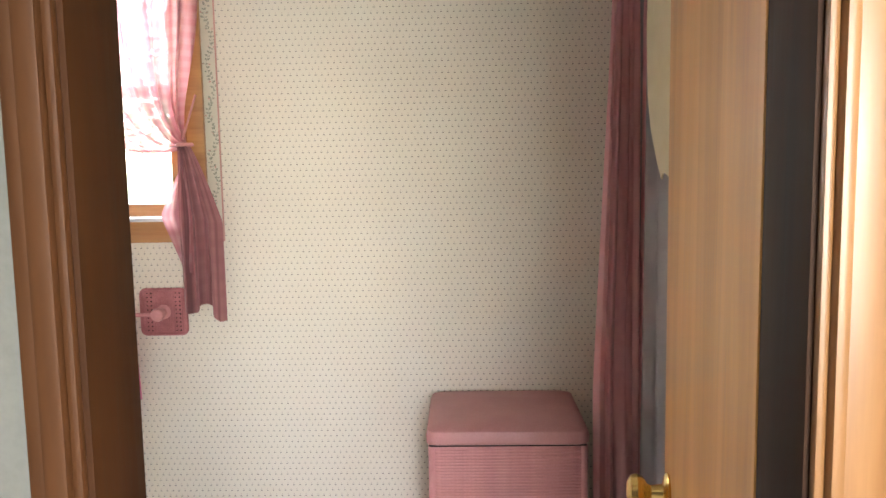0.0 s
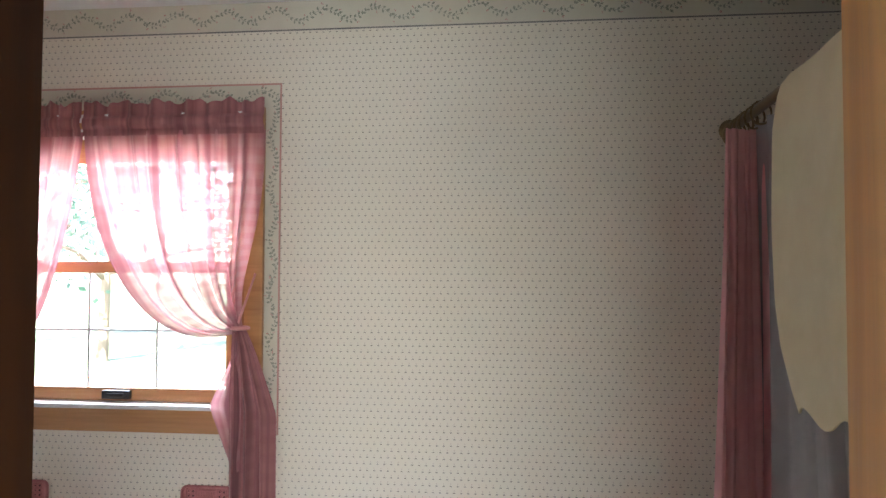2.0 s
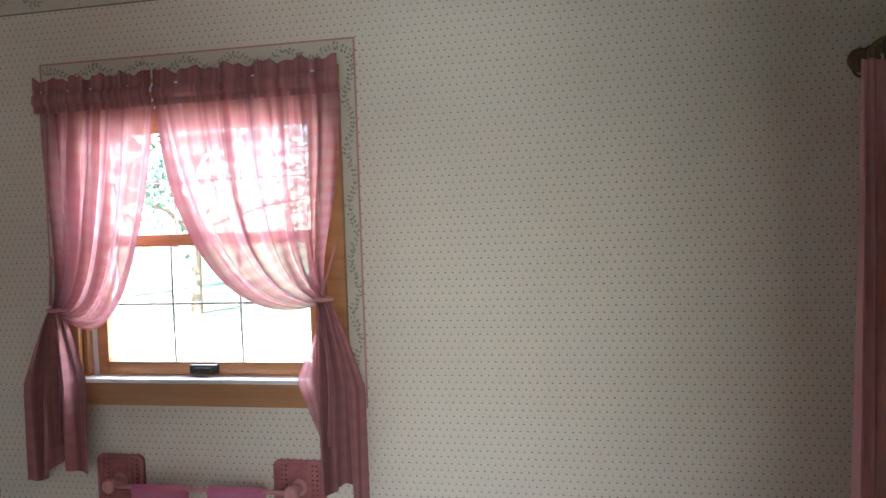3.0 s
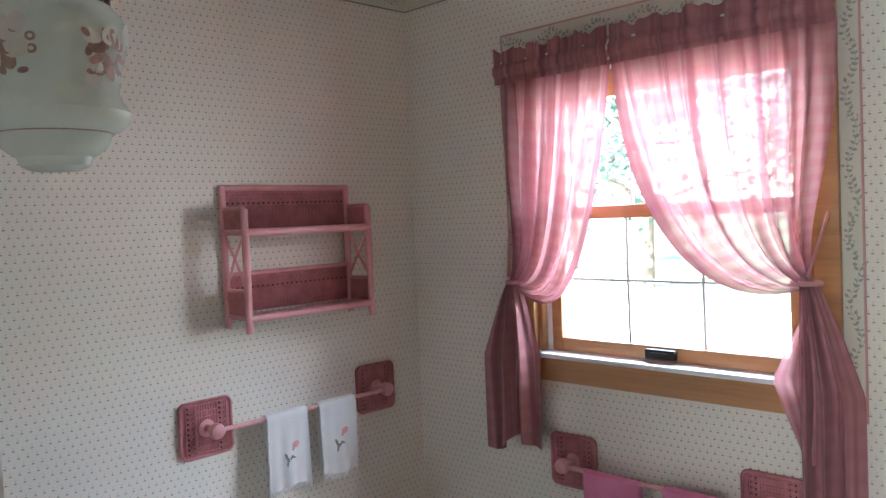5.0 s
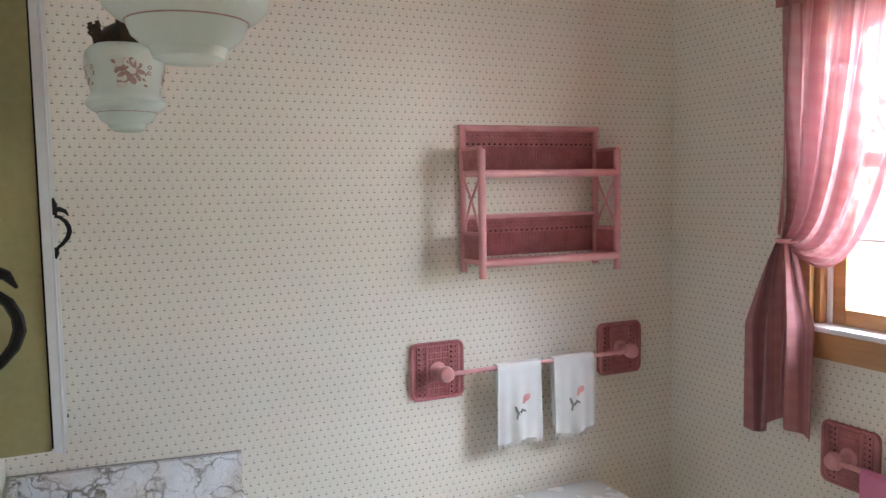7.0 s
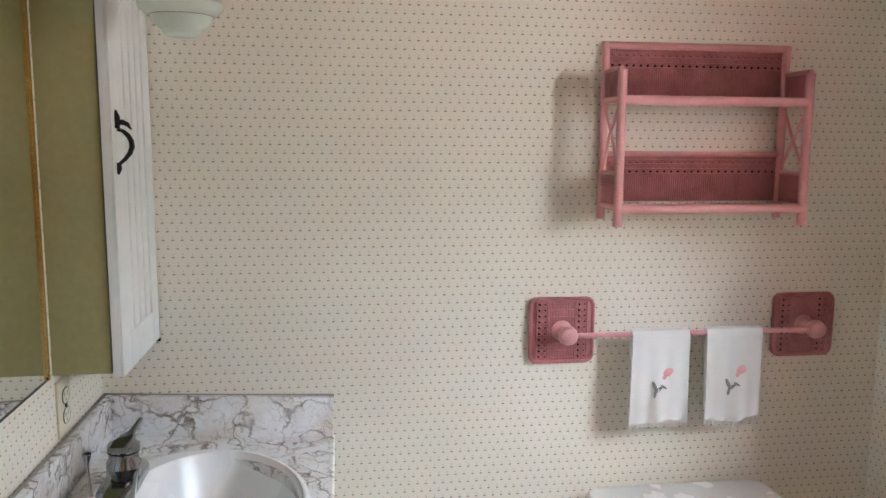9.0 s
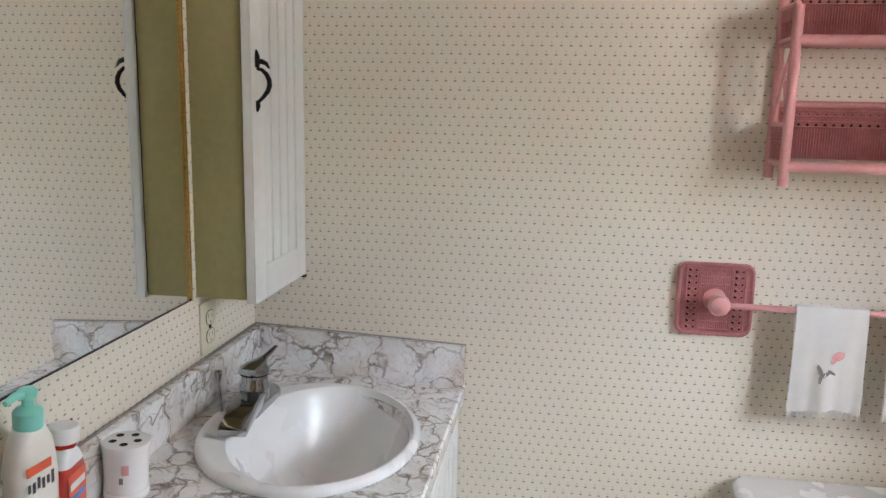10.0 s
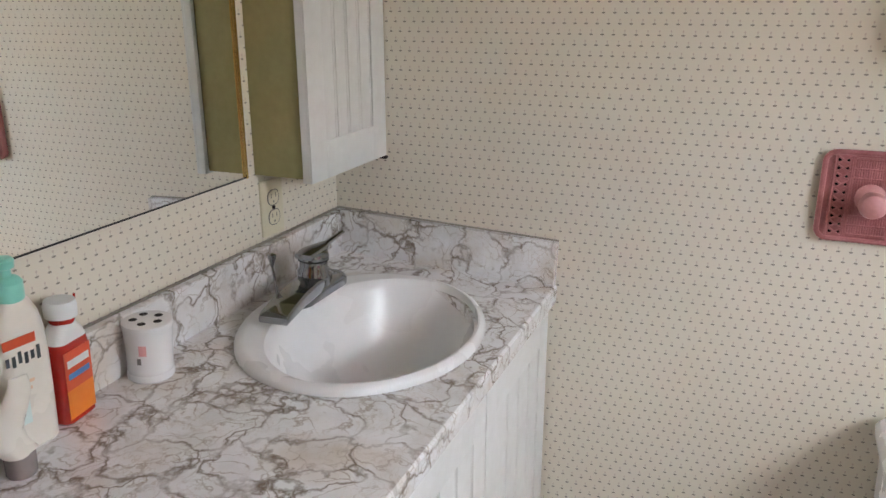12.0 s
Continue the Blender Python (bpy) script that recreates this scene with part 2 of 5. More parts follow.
WICKER = worn("pink_wicker", (0.38, 0.125, 0.13), (0.56, 0.215, 0.22), 0.55, 25, 260, 0.5, depth=0.0012)
WICKER_LIGHT = worn("pink_rail", (0.60, 0.26, 0.26), (0.70, 0.335, 0.33), 0.45, 15, 160, 0.2)
VINYL_PINK = worn("pink_lid", (0.50, 0.22, 0.22), (0.58, 0.28, 0.28), 0.45, 8, 180, 0.3)
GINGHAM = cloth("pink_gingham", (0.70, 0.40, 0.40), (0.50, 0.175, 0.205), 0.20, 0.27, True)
# ruffle and tails: dense gathered cloth, its pink also darkened for their shade
GINGHAM_THICK_SHADED = cloth("pink_gingham_gathered_shaded", (0.44, 0.19, 0.19), (0.36, 0.135, 0.145), 0.0, 0.10, True)
PINK_CLOTH = cloth("pink_curtain_cloth", (0.78, 0.42, 0.44), (0.84, 0.50, 0.51), 0.0, 0.35)
PINK_TOWEL = cloth("pink_towel_cloth", (0.66, 0.18, 0.33), (0.74, 0.25, 0.40), 0.0, 0.1)
WHITE_TOWEL = cloth("white_towel_cloth", (0.76, 0.74, 0.71), (0.82, 0.80, 0.78), 0.0, 0.15)
CREAM_CLOTH = cloth("cream_cloth", (0.78, 0.69, 0.47), (0.84, 0.76, 0.54), 0.0, 0.25)
LINER = cloth("clear_liner", (0.60, 0.60, 0.62), (0.70, 0.70, 0.72), 0.45, 0.5, rough=0.25)
FROST = cloth("frosted_glass", (0.80, 0.86, 0.77), (0.86, 0.91, 0.83), 0.06, 0.42, rough=0.15)
DECOR = worn("painted_flower", (0.36, 0.22, 0.17), (0.50, 0.34, 0.27), 0.4, 60)
DECOR_WHITE = worn("painted_petal", (0.70, 0.68, 0.60), (0.78, 0.76, 0.68), 0.3)
LEAF_PRINT = worn("printed_leaf", (0.25, 0.265, 0.21), (0.36, 0.37, 0.30), 0.6)
PINK_PRINT = worn("printed_pink", (0.50, 0.25, 0.22), (0.58, 0.32, 0.28), 0.6)
GREY_PRINT = worn("printed_grey", (0.16, 0.16, 0.15), (0.24, 0.23, 0.21), 0.6)
IVORY = worn("ivory_plastic", (0.66, 0.60, 0.44), (0.72, 0.66, 0.50), 0.35)
HOT_PINK = worn("hot_pink_plastic", (0.72, 0.03, 0.36), (0.80, 0.05, 0.44), 0.25, 5, 60, 0.05)
TEAL = worn("teal_plastic", (0.22, 0.66, 0.55), (0.28, 0.74, 0.62), 0.3, 5, 60, 0.05)
CREAM_PLASTIC = worn("cream_plastic", (0.74, 0.70, 0.62), (0.80, 0.76, 0.69), 0.28, 5, 60, 0.05)
PALE_PINK = worn("pale_pink_print", (0.78, 0.62, 0.58), (0.82, 0.68, 0.64), 0.3, 5, 60, 0.05)
GREY_CAP = worn("grey_cap", (0.26, 0.22, 0.21), (0.36, 0.31, 0.30), 0.25, 5, 60, 0.05)
WHITE_PLASTIC = worn("white_plastic", (0.74, 0.73, 0.72), (0.80, 0.80, 0.79), 0.3, 5, 60, 0.05)
RED = worn("red_liquid", (0.42, 0.015, 0.010), (0.52, 0.03, 0.02), 0.12, 5, 60, 0.02, Coat_Weight=0.6)
RED_PRINT = worn("red_label", (0.72, 0.09, 0.035), (0.78, 0.12, 0.05), 0.3)
ORANGE = worn("orange_label", (0.85, 0.20, 0.02), (0.90, 0.27, 0.04), 0.3)
BLUE = worn("blue_label", (0.06, 0.20, 0.50), (0.09, 0.26, 0.58), 0.3)
MIRROR = Nodes("mirror_glass").set((0.86, 0.88, 0.87), 0.0, 1.0)
n_ = Nodes("window_glass")
MUNTIN = worn("muntin_grey", (0.45, 0.46, 0.45), (0.55, 0.56, 0.55), 0.4)
tr_, gl_, mx_ = n_.node("ShaderNodeBsdfTransparent"), n_.node("ShaderNodeBsdfGlossy"), n_.node("ShaderNodeMixShader")
gl_.inputs["Roughness"].default_value = 0.02
mx_.inputs[0].default_value = 0.05
n_.link(tr_.outputs[0], mx_.inputs[1])
n_.link(gl_.outputs[0], mx_.inputs[2])
n_.link(mx_.outputs[0], n_.out.inputs[0])
GLASS = n_.mat
GRASS = worn("grass", (0.08, 0.115, 0.07), (0.14, 0.175, 0.11), 0.9, 0.6, 9, 0.6, depth=0.02)
CONCRETE = worn("pale_concrete", (0.50, 0.49, 0.46), (0.62, 0.61, 0.58), 0.85, 0.8, 20)
BARK = worn("bark", (0.10, 0.075, 0.05), (0.18, 0.14, 0.10), 0.9, 8, 40, 0.8, depth=0.01)
FOLIAGE = cloth("foliage", (0.030, 0.085, 0.060), (0.06, 0.13, 0.095), 0.0, 0.35, rough=0.6)


# ---- mesh helpers ----
def part(name, bm, material, parent=None, label="", smooth=True, at=None):
    """Links a bmesh as one mesh object, under a thing when parent is given."""
    bmesh.ops.recalc_face_normals(bm, faces=bm.faces)
    me = bpy.data.meshes.new(name)
    bm.to_mesh(me)
    bm.free()
    for m in material if isinstance(material, (list, tuple)) else [material]:
        me.materials.append(m)
    if smooth:
        me.polygons.foreach_set("use_smooth", [True] * len(me.polygons))
        me.set_sharp_from_angle(angle=radians(35))
    ob = new(name, me)
    if at is not None:
        ob.matrix_basis = at
    if parent is not None:
        ob.parent = parent
    if label:
        tagged(ob, label)
    return ob


def thing(name, at, label, category, group="", kind=""):
    ob = new(name)
    ob.empty_display_size = 0.05
    ob.matrix_basis = at if isinstance(at, Matrix) else pose(*at)
    return tagged(ob, label, category, group, kind)


def box(bm, lo, hi, bevel=0.0, m=None, mat=0):
    """Adds a box from corner lo to corner hi, with rounded edges where bevel is given."""
    lo, hi = Vector(lo), Vector(hi)
    size, mid = hi - lo, (lo + hi) / 2
    made = bmesh.ops.create_cube(bm, size=1.0)["verts"]
    for v in made:
        v.co = Vector((v.co.x * size.x, v.co.y * size.y, v.co.z * size.z)) + mid
    faces = list({f for v in made for f in v.link_faces})
    if bevel:
        edges = list({e for v in made for e in v.link_edges})
        out = bmesh.ops.bevel(bm, geom=edges, offset=min(bevel, min(size) * 0.45), segments=2, affect="EDGES", profile=0.6)
        made = list({v for f in out["faces"] for v in f.verts} | {v for v in made if v.is_valid})
        faces = list({f for v in made for f in v.link_faces})
    for f in faces:
        f.material_index = mat
    if m is not None:
        for v in made:
            v.co = m @ v.co
    return made


def loft(bm, rings, close=True, cap=True, mat=0):
    """Skins rings of points of equal count."""
    rows = [[bm.verts.new(p) for p in ring] for ring in rings]
    k = len(rows[0])
    for a, b in zip(rows, rows[1:]):
        for i in range(k if close else k - 1):
            f = bm.faces.new((a[i], a[(i + 1) % k], b[(i + 1) % k], b[i]))
            f.material_index = mat
    if cap and close:
        for r in (rows[0], rows[-1]):
            f = bm.faces.new(r)
            f.material_index = mat
    return rows


def lathe(bm, profile, around=28, m=None, cap=True, sx=1.0, sy=1.0, mat=0):
    """Turns a profile of (radius, height) about z."""
    rings = []
    for r, z in profile:
        ring = [Vector((sx * r * math.cos(2 * math.pi * i / around), sy * r * math.sin(2 * math.pi * i / around), z)) for i in range(around)]
        rings.append([m @ p for p in ring] if m is not None else ring)
    return loft(bm, rings, True, cap, mat)


def tube(bm, points, radius, around=10, cap=True, mat=0, flat=1.0):
    """A round bar along points; radius may be a list."""
    pts = [Vector(p) for p in points]
    rr = radius if isinstance(radius, (list, tuple)) else [radius] * len(pts)
    rings, up = [], Vector((0, 0, 1))
    prev = None
    for i, p in enumerate(pts):
        d = (pts[min(i + 1, len(pts) - 1)] - pts[max(i - 1, 0)]).normalized()
        if prev is None:
            side = d.cross(up if abs(d.z) < 0.9 else Vector((1, 0, 0))).normalized()
        else:
            side = (prev - d * prev.dot(d)).normalized()
        prev = side
        other = d.cross(side)
        rings.append([p + rr[i] * (math.cos(a) * side + flat * math.sin(a) * other) for a in (2 * math.pi * k / around for k in range(around))])
    return loft(bm, rings, True, cap, mat)


def ring_path(center, r, axis="y", count=20, part_of=1.0):
    out = []
    for i in range(count + 1):
        a = 2 * math.pi * part_of * i / count
        c, s = r * math.cos(a), r * math.sin(a)
        out.append(Vector(center) + Vector({"y": (c, 0, s), "x": (0, c, s), "z": (c, s, 0)}[axis]))
    return out


def grid(bm, f, nu, nv, thick=0.0, uvs=None):
    """A sheet f(u, v); with thickness it gets a back and a rim. uvs(u, v) gives the weave's metres."""
    rows = [[bm.verts.new(f(i / nu, j / nv)) for i in range(nu + 1)] for j in range(nv + 1)]
    lay = bm.loops.layers.uv.verify() if uvs else None
    for j in range(nv):
        for i in range(nu):
            face = bm.faces.new((rows[j][i], rows[j][i + 1], rows[j + 1][i + 1], rows[j + 1][i]))
            if lay:
                for lp, (a, b) in zip(face.loops, ((i, j), (i + 1, j), (i + 1, j + 1), (i, j + 1))):
                    lp[lay].uv = uvs(a / nu, b / nv)
    if thick:
        bmesh.ops.recalc_face_normals(bm, faces=bm.faces)
        bmesh.ops.solidify(bm, geom=bm.faces[:], thickness=thick)
    return rows


def plate_outline(w, h, r, seg=5):
    """Points of a rounded oblong about the origin, in (a, b)."""
    out = []
    for cx, cy, a0 in ((w / 2 - r, h / 2 - r, 0), (-w / 2 + r, h / 2 - r, 90), (-w / 2 + r, -h / 2 + r, 180), (w / 2 - r, -h / 2 + r, 270)):
        for k in range(seg + 1):
            a = radians(a0 + 90 * k / seg)
            out.append((cx + r * math.cos(a), cy + r * math.sin(a)))
    return out


def structure(name, boxes, material, bevel=0.0, label=""):
    bm = bmesh.new()
    for lo, hi in boxes:
        box(bm, lo, hi, bevel)
    return tagged(part(name, bm, material), label, kind="structure")


# ---- the shell ----
structure("wall_west", [((-WALL, -WALL, 0), (0, YN, ZC))], PAPER_Y, label="cream wallpaper with small staggered sprigs")
structure("wall_north", [((-WALL, YN, 0), (WIN[0], YN + 0.14, ZC)), ((WIN[1], YN, 0), (XE + WALL, YN + 0.14, ZC)),
                         ((WIN[0], YN, 0), (WIN[1], YN + 0.14, WIN[2])), ((WIN[0], YN, WIN[3]), (WIN[1], YN + 0.14, ZC))], PAPER_X, label="cream wallpaper with small staggered sprigs")
structure("wall_south", [((0, -WALL, 0), (1.58, 0, ZC)), ((1.58, -WALL, 0), (DOOR_L - 0.02, YD, ZC)), ((DOOR_R + 0.02, -WALL, 0), (XE + WALL, YD, ZC)),
                         ((DOOR_L - 0.02, -WALL, DOOR_H + 0.02), (DOOR_R + 0.02, YD, ZC))], PAPER_X, label="cream wallpaper with small staggered sprigs")
structure("wall_east", [((XE, YD, 0), (XE + WALL, YN, ZC))], PAPER_Y, label="cream wallpaper with small staggered sprigs")
structure("floor", [((-WALL, -WALL, -0.1), (XE + WALL, YN + 0.14, 0))], FLOOR, label="worn vinyl floor")
structure("ceiling", [((-WALL, -WALL, ZC), (XE + WALL, YN + 0.14, ZC + 0.1))], CEIL, label="white painted ceiling")
# the hall outside the door
HX0, HX1, HY0 = 0.8, 3.9, -2.0
structure("hall_floor", [((HX0, HY0, -0.1), (HX1, -WALL, -0.002))], CARPET, label="brown hall carpet")
structure("hall_ceiling", [((HX0, HY0, ZC), (HX1, -WALL, ZC + 0.1))], CEIL, label="white hall ceiling")
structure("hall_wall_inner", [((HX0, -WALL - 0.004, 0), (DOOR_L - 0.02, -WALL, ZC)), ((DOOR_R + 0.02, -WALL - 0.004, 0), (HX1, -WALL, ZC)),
                              ((DOOR_L - 0.02, -WALL - 0.004, DOOR_H + 0.02), (DOOR_R + 0.02, -WALL, ZC))], HALL_DARKENED, label="grey-green hall wall, its paint darkened for the dim hall")
structure("hall_wall_west", [((HX0 - WALL, HY0, 0), (HX0, -WALL, ZC))], HALL_DARKENED, label="grey-green hall wall, its paint darkened for the dim hall")
HALL2 = worn("hall_wall_white", (0.66, 0.64, 0.60), (0.74, 0.72, 0.68), 0.7, 3, 140)
structure("hall_wall_east", [((HX1, HY0, 0), (HX1 + WALL, -WALL, ZC))], HALL2, label="off-white hall wall")
HW = (2.29, 3.15, 0.95, 1.9)
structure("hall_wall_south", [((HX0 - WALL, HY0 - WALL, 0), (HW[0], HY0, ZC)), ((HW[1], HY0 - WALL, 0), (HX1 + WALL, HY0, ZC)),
                              ((HW[0], HY0 - WALL, 0), (HW[1], HY0, HW[2])), ((HW[0], HY0 - WALL, HW[3]), (HW[1], HY0, ZC))], HALL_DARKENED, label="grey-green hall wall with an opening to daylight, paint darkened for the dim hall")
structure("roof", [((-1.2, -2.2, ZC + 0.12), (5.0, YN + 0.45, ZC + 0.3))], BARK, label="dark flat roof over the rooms")

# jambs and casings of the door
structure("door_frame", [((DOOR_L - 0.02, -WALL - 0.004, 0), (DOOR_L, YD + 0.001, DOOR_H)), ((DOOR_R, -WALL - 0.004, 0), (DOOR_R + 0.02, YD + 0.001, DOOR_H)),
                         ((DOOR_L - 0.02, -WALL - 0.004, DOOR_H), (DOOR_R + 0.02, YD + 0.001, DOOR_H + 0.02))], JAMB_SHADED, 0.0015, "brown wood door frame, darkened in colour for its shade")
for side, y0, dy in (("hall", -WALL - 0.004, -1), ("room", YD, 1)):
    bm = bmesh.new()
    for sx, x in ((-1, DOOR_L), (1, DOOR_R)):
        # the left hall casing gets the wood with shade in its colour
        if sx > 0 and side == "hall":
            tagged(part("door_trim", bm, CASING_SHADED), "hall-side door casing, its wood darkened for shade", kind="structure")
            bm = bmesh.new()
        narrow = side == "hall" and sx < 0
        for a, b, t in ((0.004, 0.012, 0.010), (0.012, 0.030, 0.017), (0.030, 0.044, 0.011)) if narrow else ((0.004, 0.012, 0.010), (0.012, 0.022, 0.019), (0.022, 0.058, 0.013), (0.058, 0.070, 0.024)):
            if side == "room":
                t *= 0.6
            lo, hi = sorted((x + sx * a, x + sx * b)), sorted((y0, y0 + dy * t))
            box(bm, (lo[0], hi[0], 0), (lo[1], hi[1], DOOR_H + 0.07), 0.003)
    box(bm, (DOOR_L - 0.004, min(y0, y0 + dy * 0.014), DOOR_H + 0.006), (DOOR_R + 0.004, max(y0, y0 + dy * 0.014), DOOR_H + 0.07), 0.003)
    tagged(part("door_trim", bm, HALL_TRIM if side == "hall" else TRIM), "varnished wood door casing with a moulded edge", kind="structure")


# ---- the door ----
def swung_door():
    at = pose(DOOR_R - 0.002, YD + 0.006, 0.01, 0, 0, 82.2)
    d = thing("door_1", at, "varnished orange-brown flush wooden door standing wide open", "door", kind="structure")
    w = 0.632
    bm = bmesh.new()
    box(bm, (0.0, -0.037, 0), (w, -0.002, DOOR_H - 0.018), 0.002)
    part("slab", bm, PINE, d)
    for side in (1, -1):
        y = -0.002 if side > 0 else -0.037
        bm = bmesh.new()
        m = pose(w - 0.062, y, 0.825, -90 * side, 0, 0)
        lathe(bm, [(0.001, 0.0), (0.031, 0.0), (0.032, 0.003), (0.027, 0.007), (0.014, 0.010), (0.011, 0.028), (0.014, 0.034), (0.024, 0.040), (0.0285, 0.050), (0.026, 0.060), (0.015, 0.066), (0.001, 0.067)], 28, m)
        part("door_handle", bm, BRASS, d, "round polished brass knob")
    for z in (0.22, 0.94, 1.78):
        bm = bmesh.new()
        box(bm, (-0.001, -0.030, z), (0.001, -0.002, z + 0.09), 0)
        tube(bm, [(-0.002, 0.003, z), (-0.002, 0.003, z + 0.09)], 0.005)
        part("hinge", bm, BRONZE, d)
    return d


swung_door()


# ---- the window ----
def window():
    x0, x1, z0, z1 = WIN
    w = thing("window_1", (0, 0, 0), "double-hung wood window with grilles, daylight outside", "window", kind="structure")
    bm = bmesh.new()
    for lo, hi in (((x0 - 0.055, YN - 0.019, z0 + 0.016), (x0, YN, z1 + 0.055)), ((x1, YN - 0.019, z0 + 0.016), (x1 + 0.055, YN, z1 + 0.055)),
                   ((x0, YN - 0.018, z1), (x1, YN, z1 + 0.055)), ((x0 - 0.055, YN - 0.018, 1.128), (x1 + 0.055, YN, z0 - 0.004))):
        box(bm, lo, hi, 0.003)
    part("window_casing", bm, TRIM_X, w, "varnished wood casing and apron")
    # wood sill made white: the shine on its top is put into the colour
    bm = bmesh.new()
    box(bm, (x0 - 0.02, YN - 0.030, z0 - 0.004), (x1 + 0.02, YN + 0.022, z0 + 0.010), 0.004)
    part("window_sill", bm, WHITE, w, "wood sill coloured white for the sky's shine on its top")
    bm = bmesh.new()
    for lo, hi in (((x0, YN + 0.0215, z0), (x0 + 0.034, YN + 0.14, z1)), ((x1 - 0.034, YN + 0.0215, z0), (x1, YN + 0.14, z1)), ((x0 + 0.034, YN + 0.022, z0), (x1 - 0.034, YN + 0.16, z0 + 0.012)), ((x0 + 0.034, YN, z1 - 0.02), (x1 - 0.034, YN + 0.14, z1))):
        box(bm, lo, hi, 0.002)
    part("jamb_liner", bm, WHITE, w, "white side tracks")
    bm = bmesh.new()
    box(bm, (x0, YN - 0.003, z0 + 0.012), (x0 + 0.018, YN + 0.0215, z1), 0.002)
    box(bm, (x1 - 0.018, YN - 0.003, z0 + 0.012), (x1, YN + 0.0215, z1), 0.002)
    part("sash_stop", bm, TRIM, w, "varnished wood stops")
    gx0, gx1 = 0.590, 1.246
    for name, y, a, b, rail_lo, rail_hi in (("lower_sash", YN + 0.022, z0 + 0.012, 1.632, 0.040, 0.036), ("upper_sash", YN + 0.054, 1.598, z1 - 0.02, 0.034, 0.076)):
        bm = bmesh.new()
        sx0, sx1 = x0 + 0.034, x1 - 0.034
        box(bm, (sx0, y, a), (gx0, y + 0.028, b), 0.003)
        box(bm, (gx1, y, a), (sx1, y + 0.028, b), 0.003)
        box(bm, (gx0, y, a), (gx1, y + 0.028, a + rail_lo), 0.003)
        box(bm, (gx0, y, b - rail_hi), (gx1, y + 0.028, b), 0.003)
        s = part("window_frame", bm, TRIM_X, w, "varnished wood sash")
        bm = bmesh.new()
        for k in (1, 2):
            x = gx0 + (gx1 - gx0) * k / 3
            box(bm, (x - 0.0035, y + 0.010, a + rail_lo), (x + 0.0035, y + 0.018, b - rail_hi), 0.001)
        zm = 1.424 if name == "lower_sash" else 1.790
        box(bm, (gx0, y + 0.0105, zm - 0.0035), (gx1, y + 0.0175, zm + 0.0035), 0.001)
        part("muntin", bm, MUNTIN, s, "thin grey window grille")
        bm = bmesh.new()
        box(bm, (gx0, y + 0.012, a + rail_lo), (gx1, y + 0.016, b - rail_hi))
        g = part("pane", bm, GLASS, s, "clear glass", smooth=False)
        g.visible_shadow = False
    bm = bmesh.new()
    box(bm, (0.868, YN + 0.004, 1.219), (0.956, YN + 0.022, 1.246), 0.005)
    box(bm, (0.885, YN - 0.002, 1.226), (0.940, YN + 0.008, 1.238), 0.003)
    part("sash_lift", bm, BLACK, w, "dark metal sash lift")
    bm = bmesh.new()
    box(bm, (0.878, YN + 0.024, 1.632), (0.936, YN + 0.046, 1.640), 0.002)
    lathe(bm, [(0.012, 0), (0.012, 0.010), (0.008, 0.014)], 16, pose(0.907, YN + 0.035, 1.640))
    tube(bm, [(0.907, YN + 0.035, 1.650), (0.885, YN + 0.030, 1.652)], 0.004)
    part("sash_lock", bm, BRONZE, w, "small metal sash lock")
    return w


window()


# ---- printed borders ----
def leaf(bm, c, d, size, e1, e2, out, mat=0):
    """One flat printed leaf at c, pointing along the angle d in the plane e1, e2."""
    ca, sa = math.cos(d), math.sin(d)
    a, b = e1 * ca + e2 * sa, e2 * ca - e1 * sa
    p = [c, c + a * size * 0.5 + b * size * 0.28, c + a * size, c + a * size * 0.5 - b * size * 0.28]
    f = bm.faces.new([bm.verts.new(q + out) for q in p])
    f.material_index = mat


def vine(name, start, end, across, half, out, parent, rnd):
    """A printed vine that waves from start to end."""
    s, e, n, o = Vector(start), Vector(end), Vector(across), Vector(out)
    length = (e - s).length
    d = (e - s) / length
    bm = bmesh.new()
    steps = int(length / 0.006)
    prev = None
    for i in range(steps + 1):
        q = i * 0.006
        c = s + d * q + n * (half * 0.55 * math.sin(q / 0.024))
        if prev:
            t = (c - prev).normalized().cross(o).normalized() * 0.0004
            bm.faces.new([bm.verts.new(k + o * 0.0012) for k in (prev - t, c - t, c + t, prev + t)])
        prev = c
        if i % 2 == 0:
            base = math.atan2(0.55 * half / 0.024 * math.cos(q / 0.024), 1)
            for sgn in (-1, 1):
                leaf(bm, c + n * rnd.uniform(-0.004, 0.004), base + sgn * rnd.uniform(0.5, 1.4), rnd.uniform(0.009, 0.015), d, n, o * 0.0014, 0)
        if i % 9 == 4:
            for k in range(5):
                leaf(bm, c + n * half * 0.5 * rnd.choice((-1, 1)), k * 1.256 + rnd.random(), 0.005, d, n, o * 0.0016, 1)
    tagged(part(name, bm, [LEAF_PRINT, PINK_PRINT], parent, "faded printed vine with tiny pink flowers", smooth=False), kind="stuff")


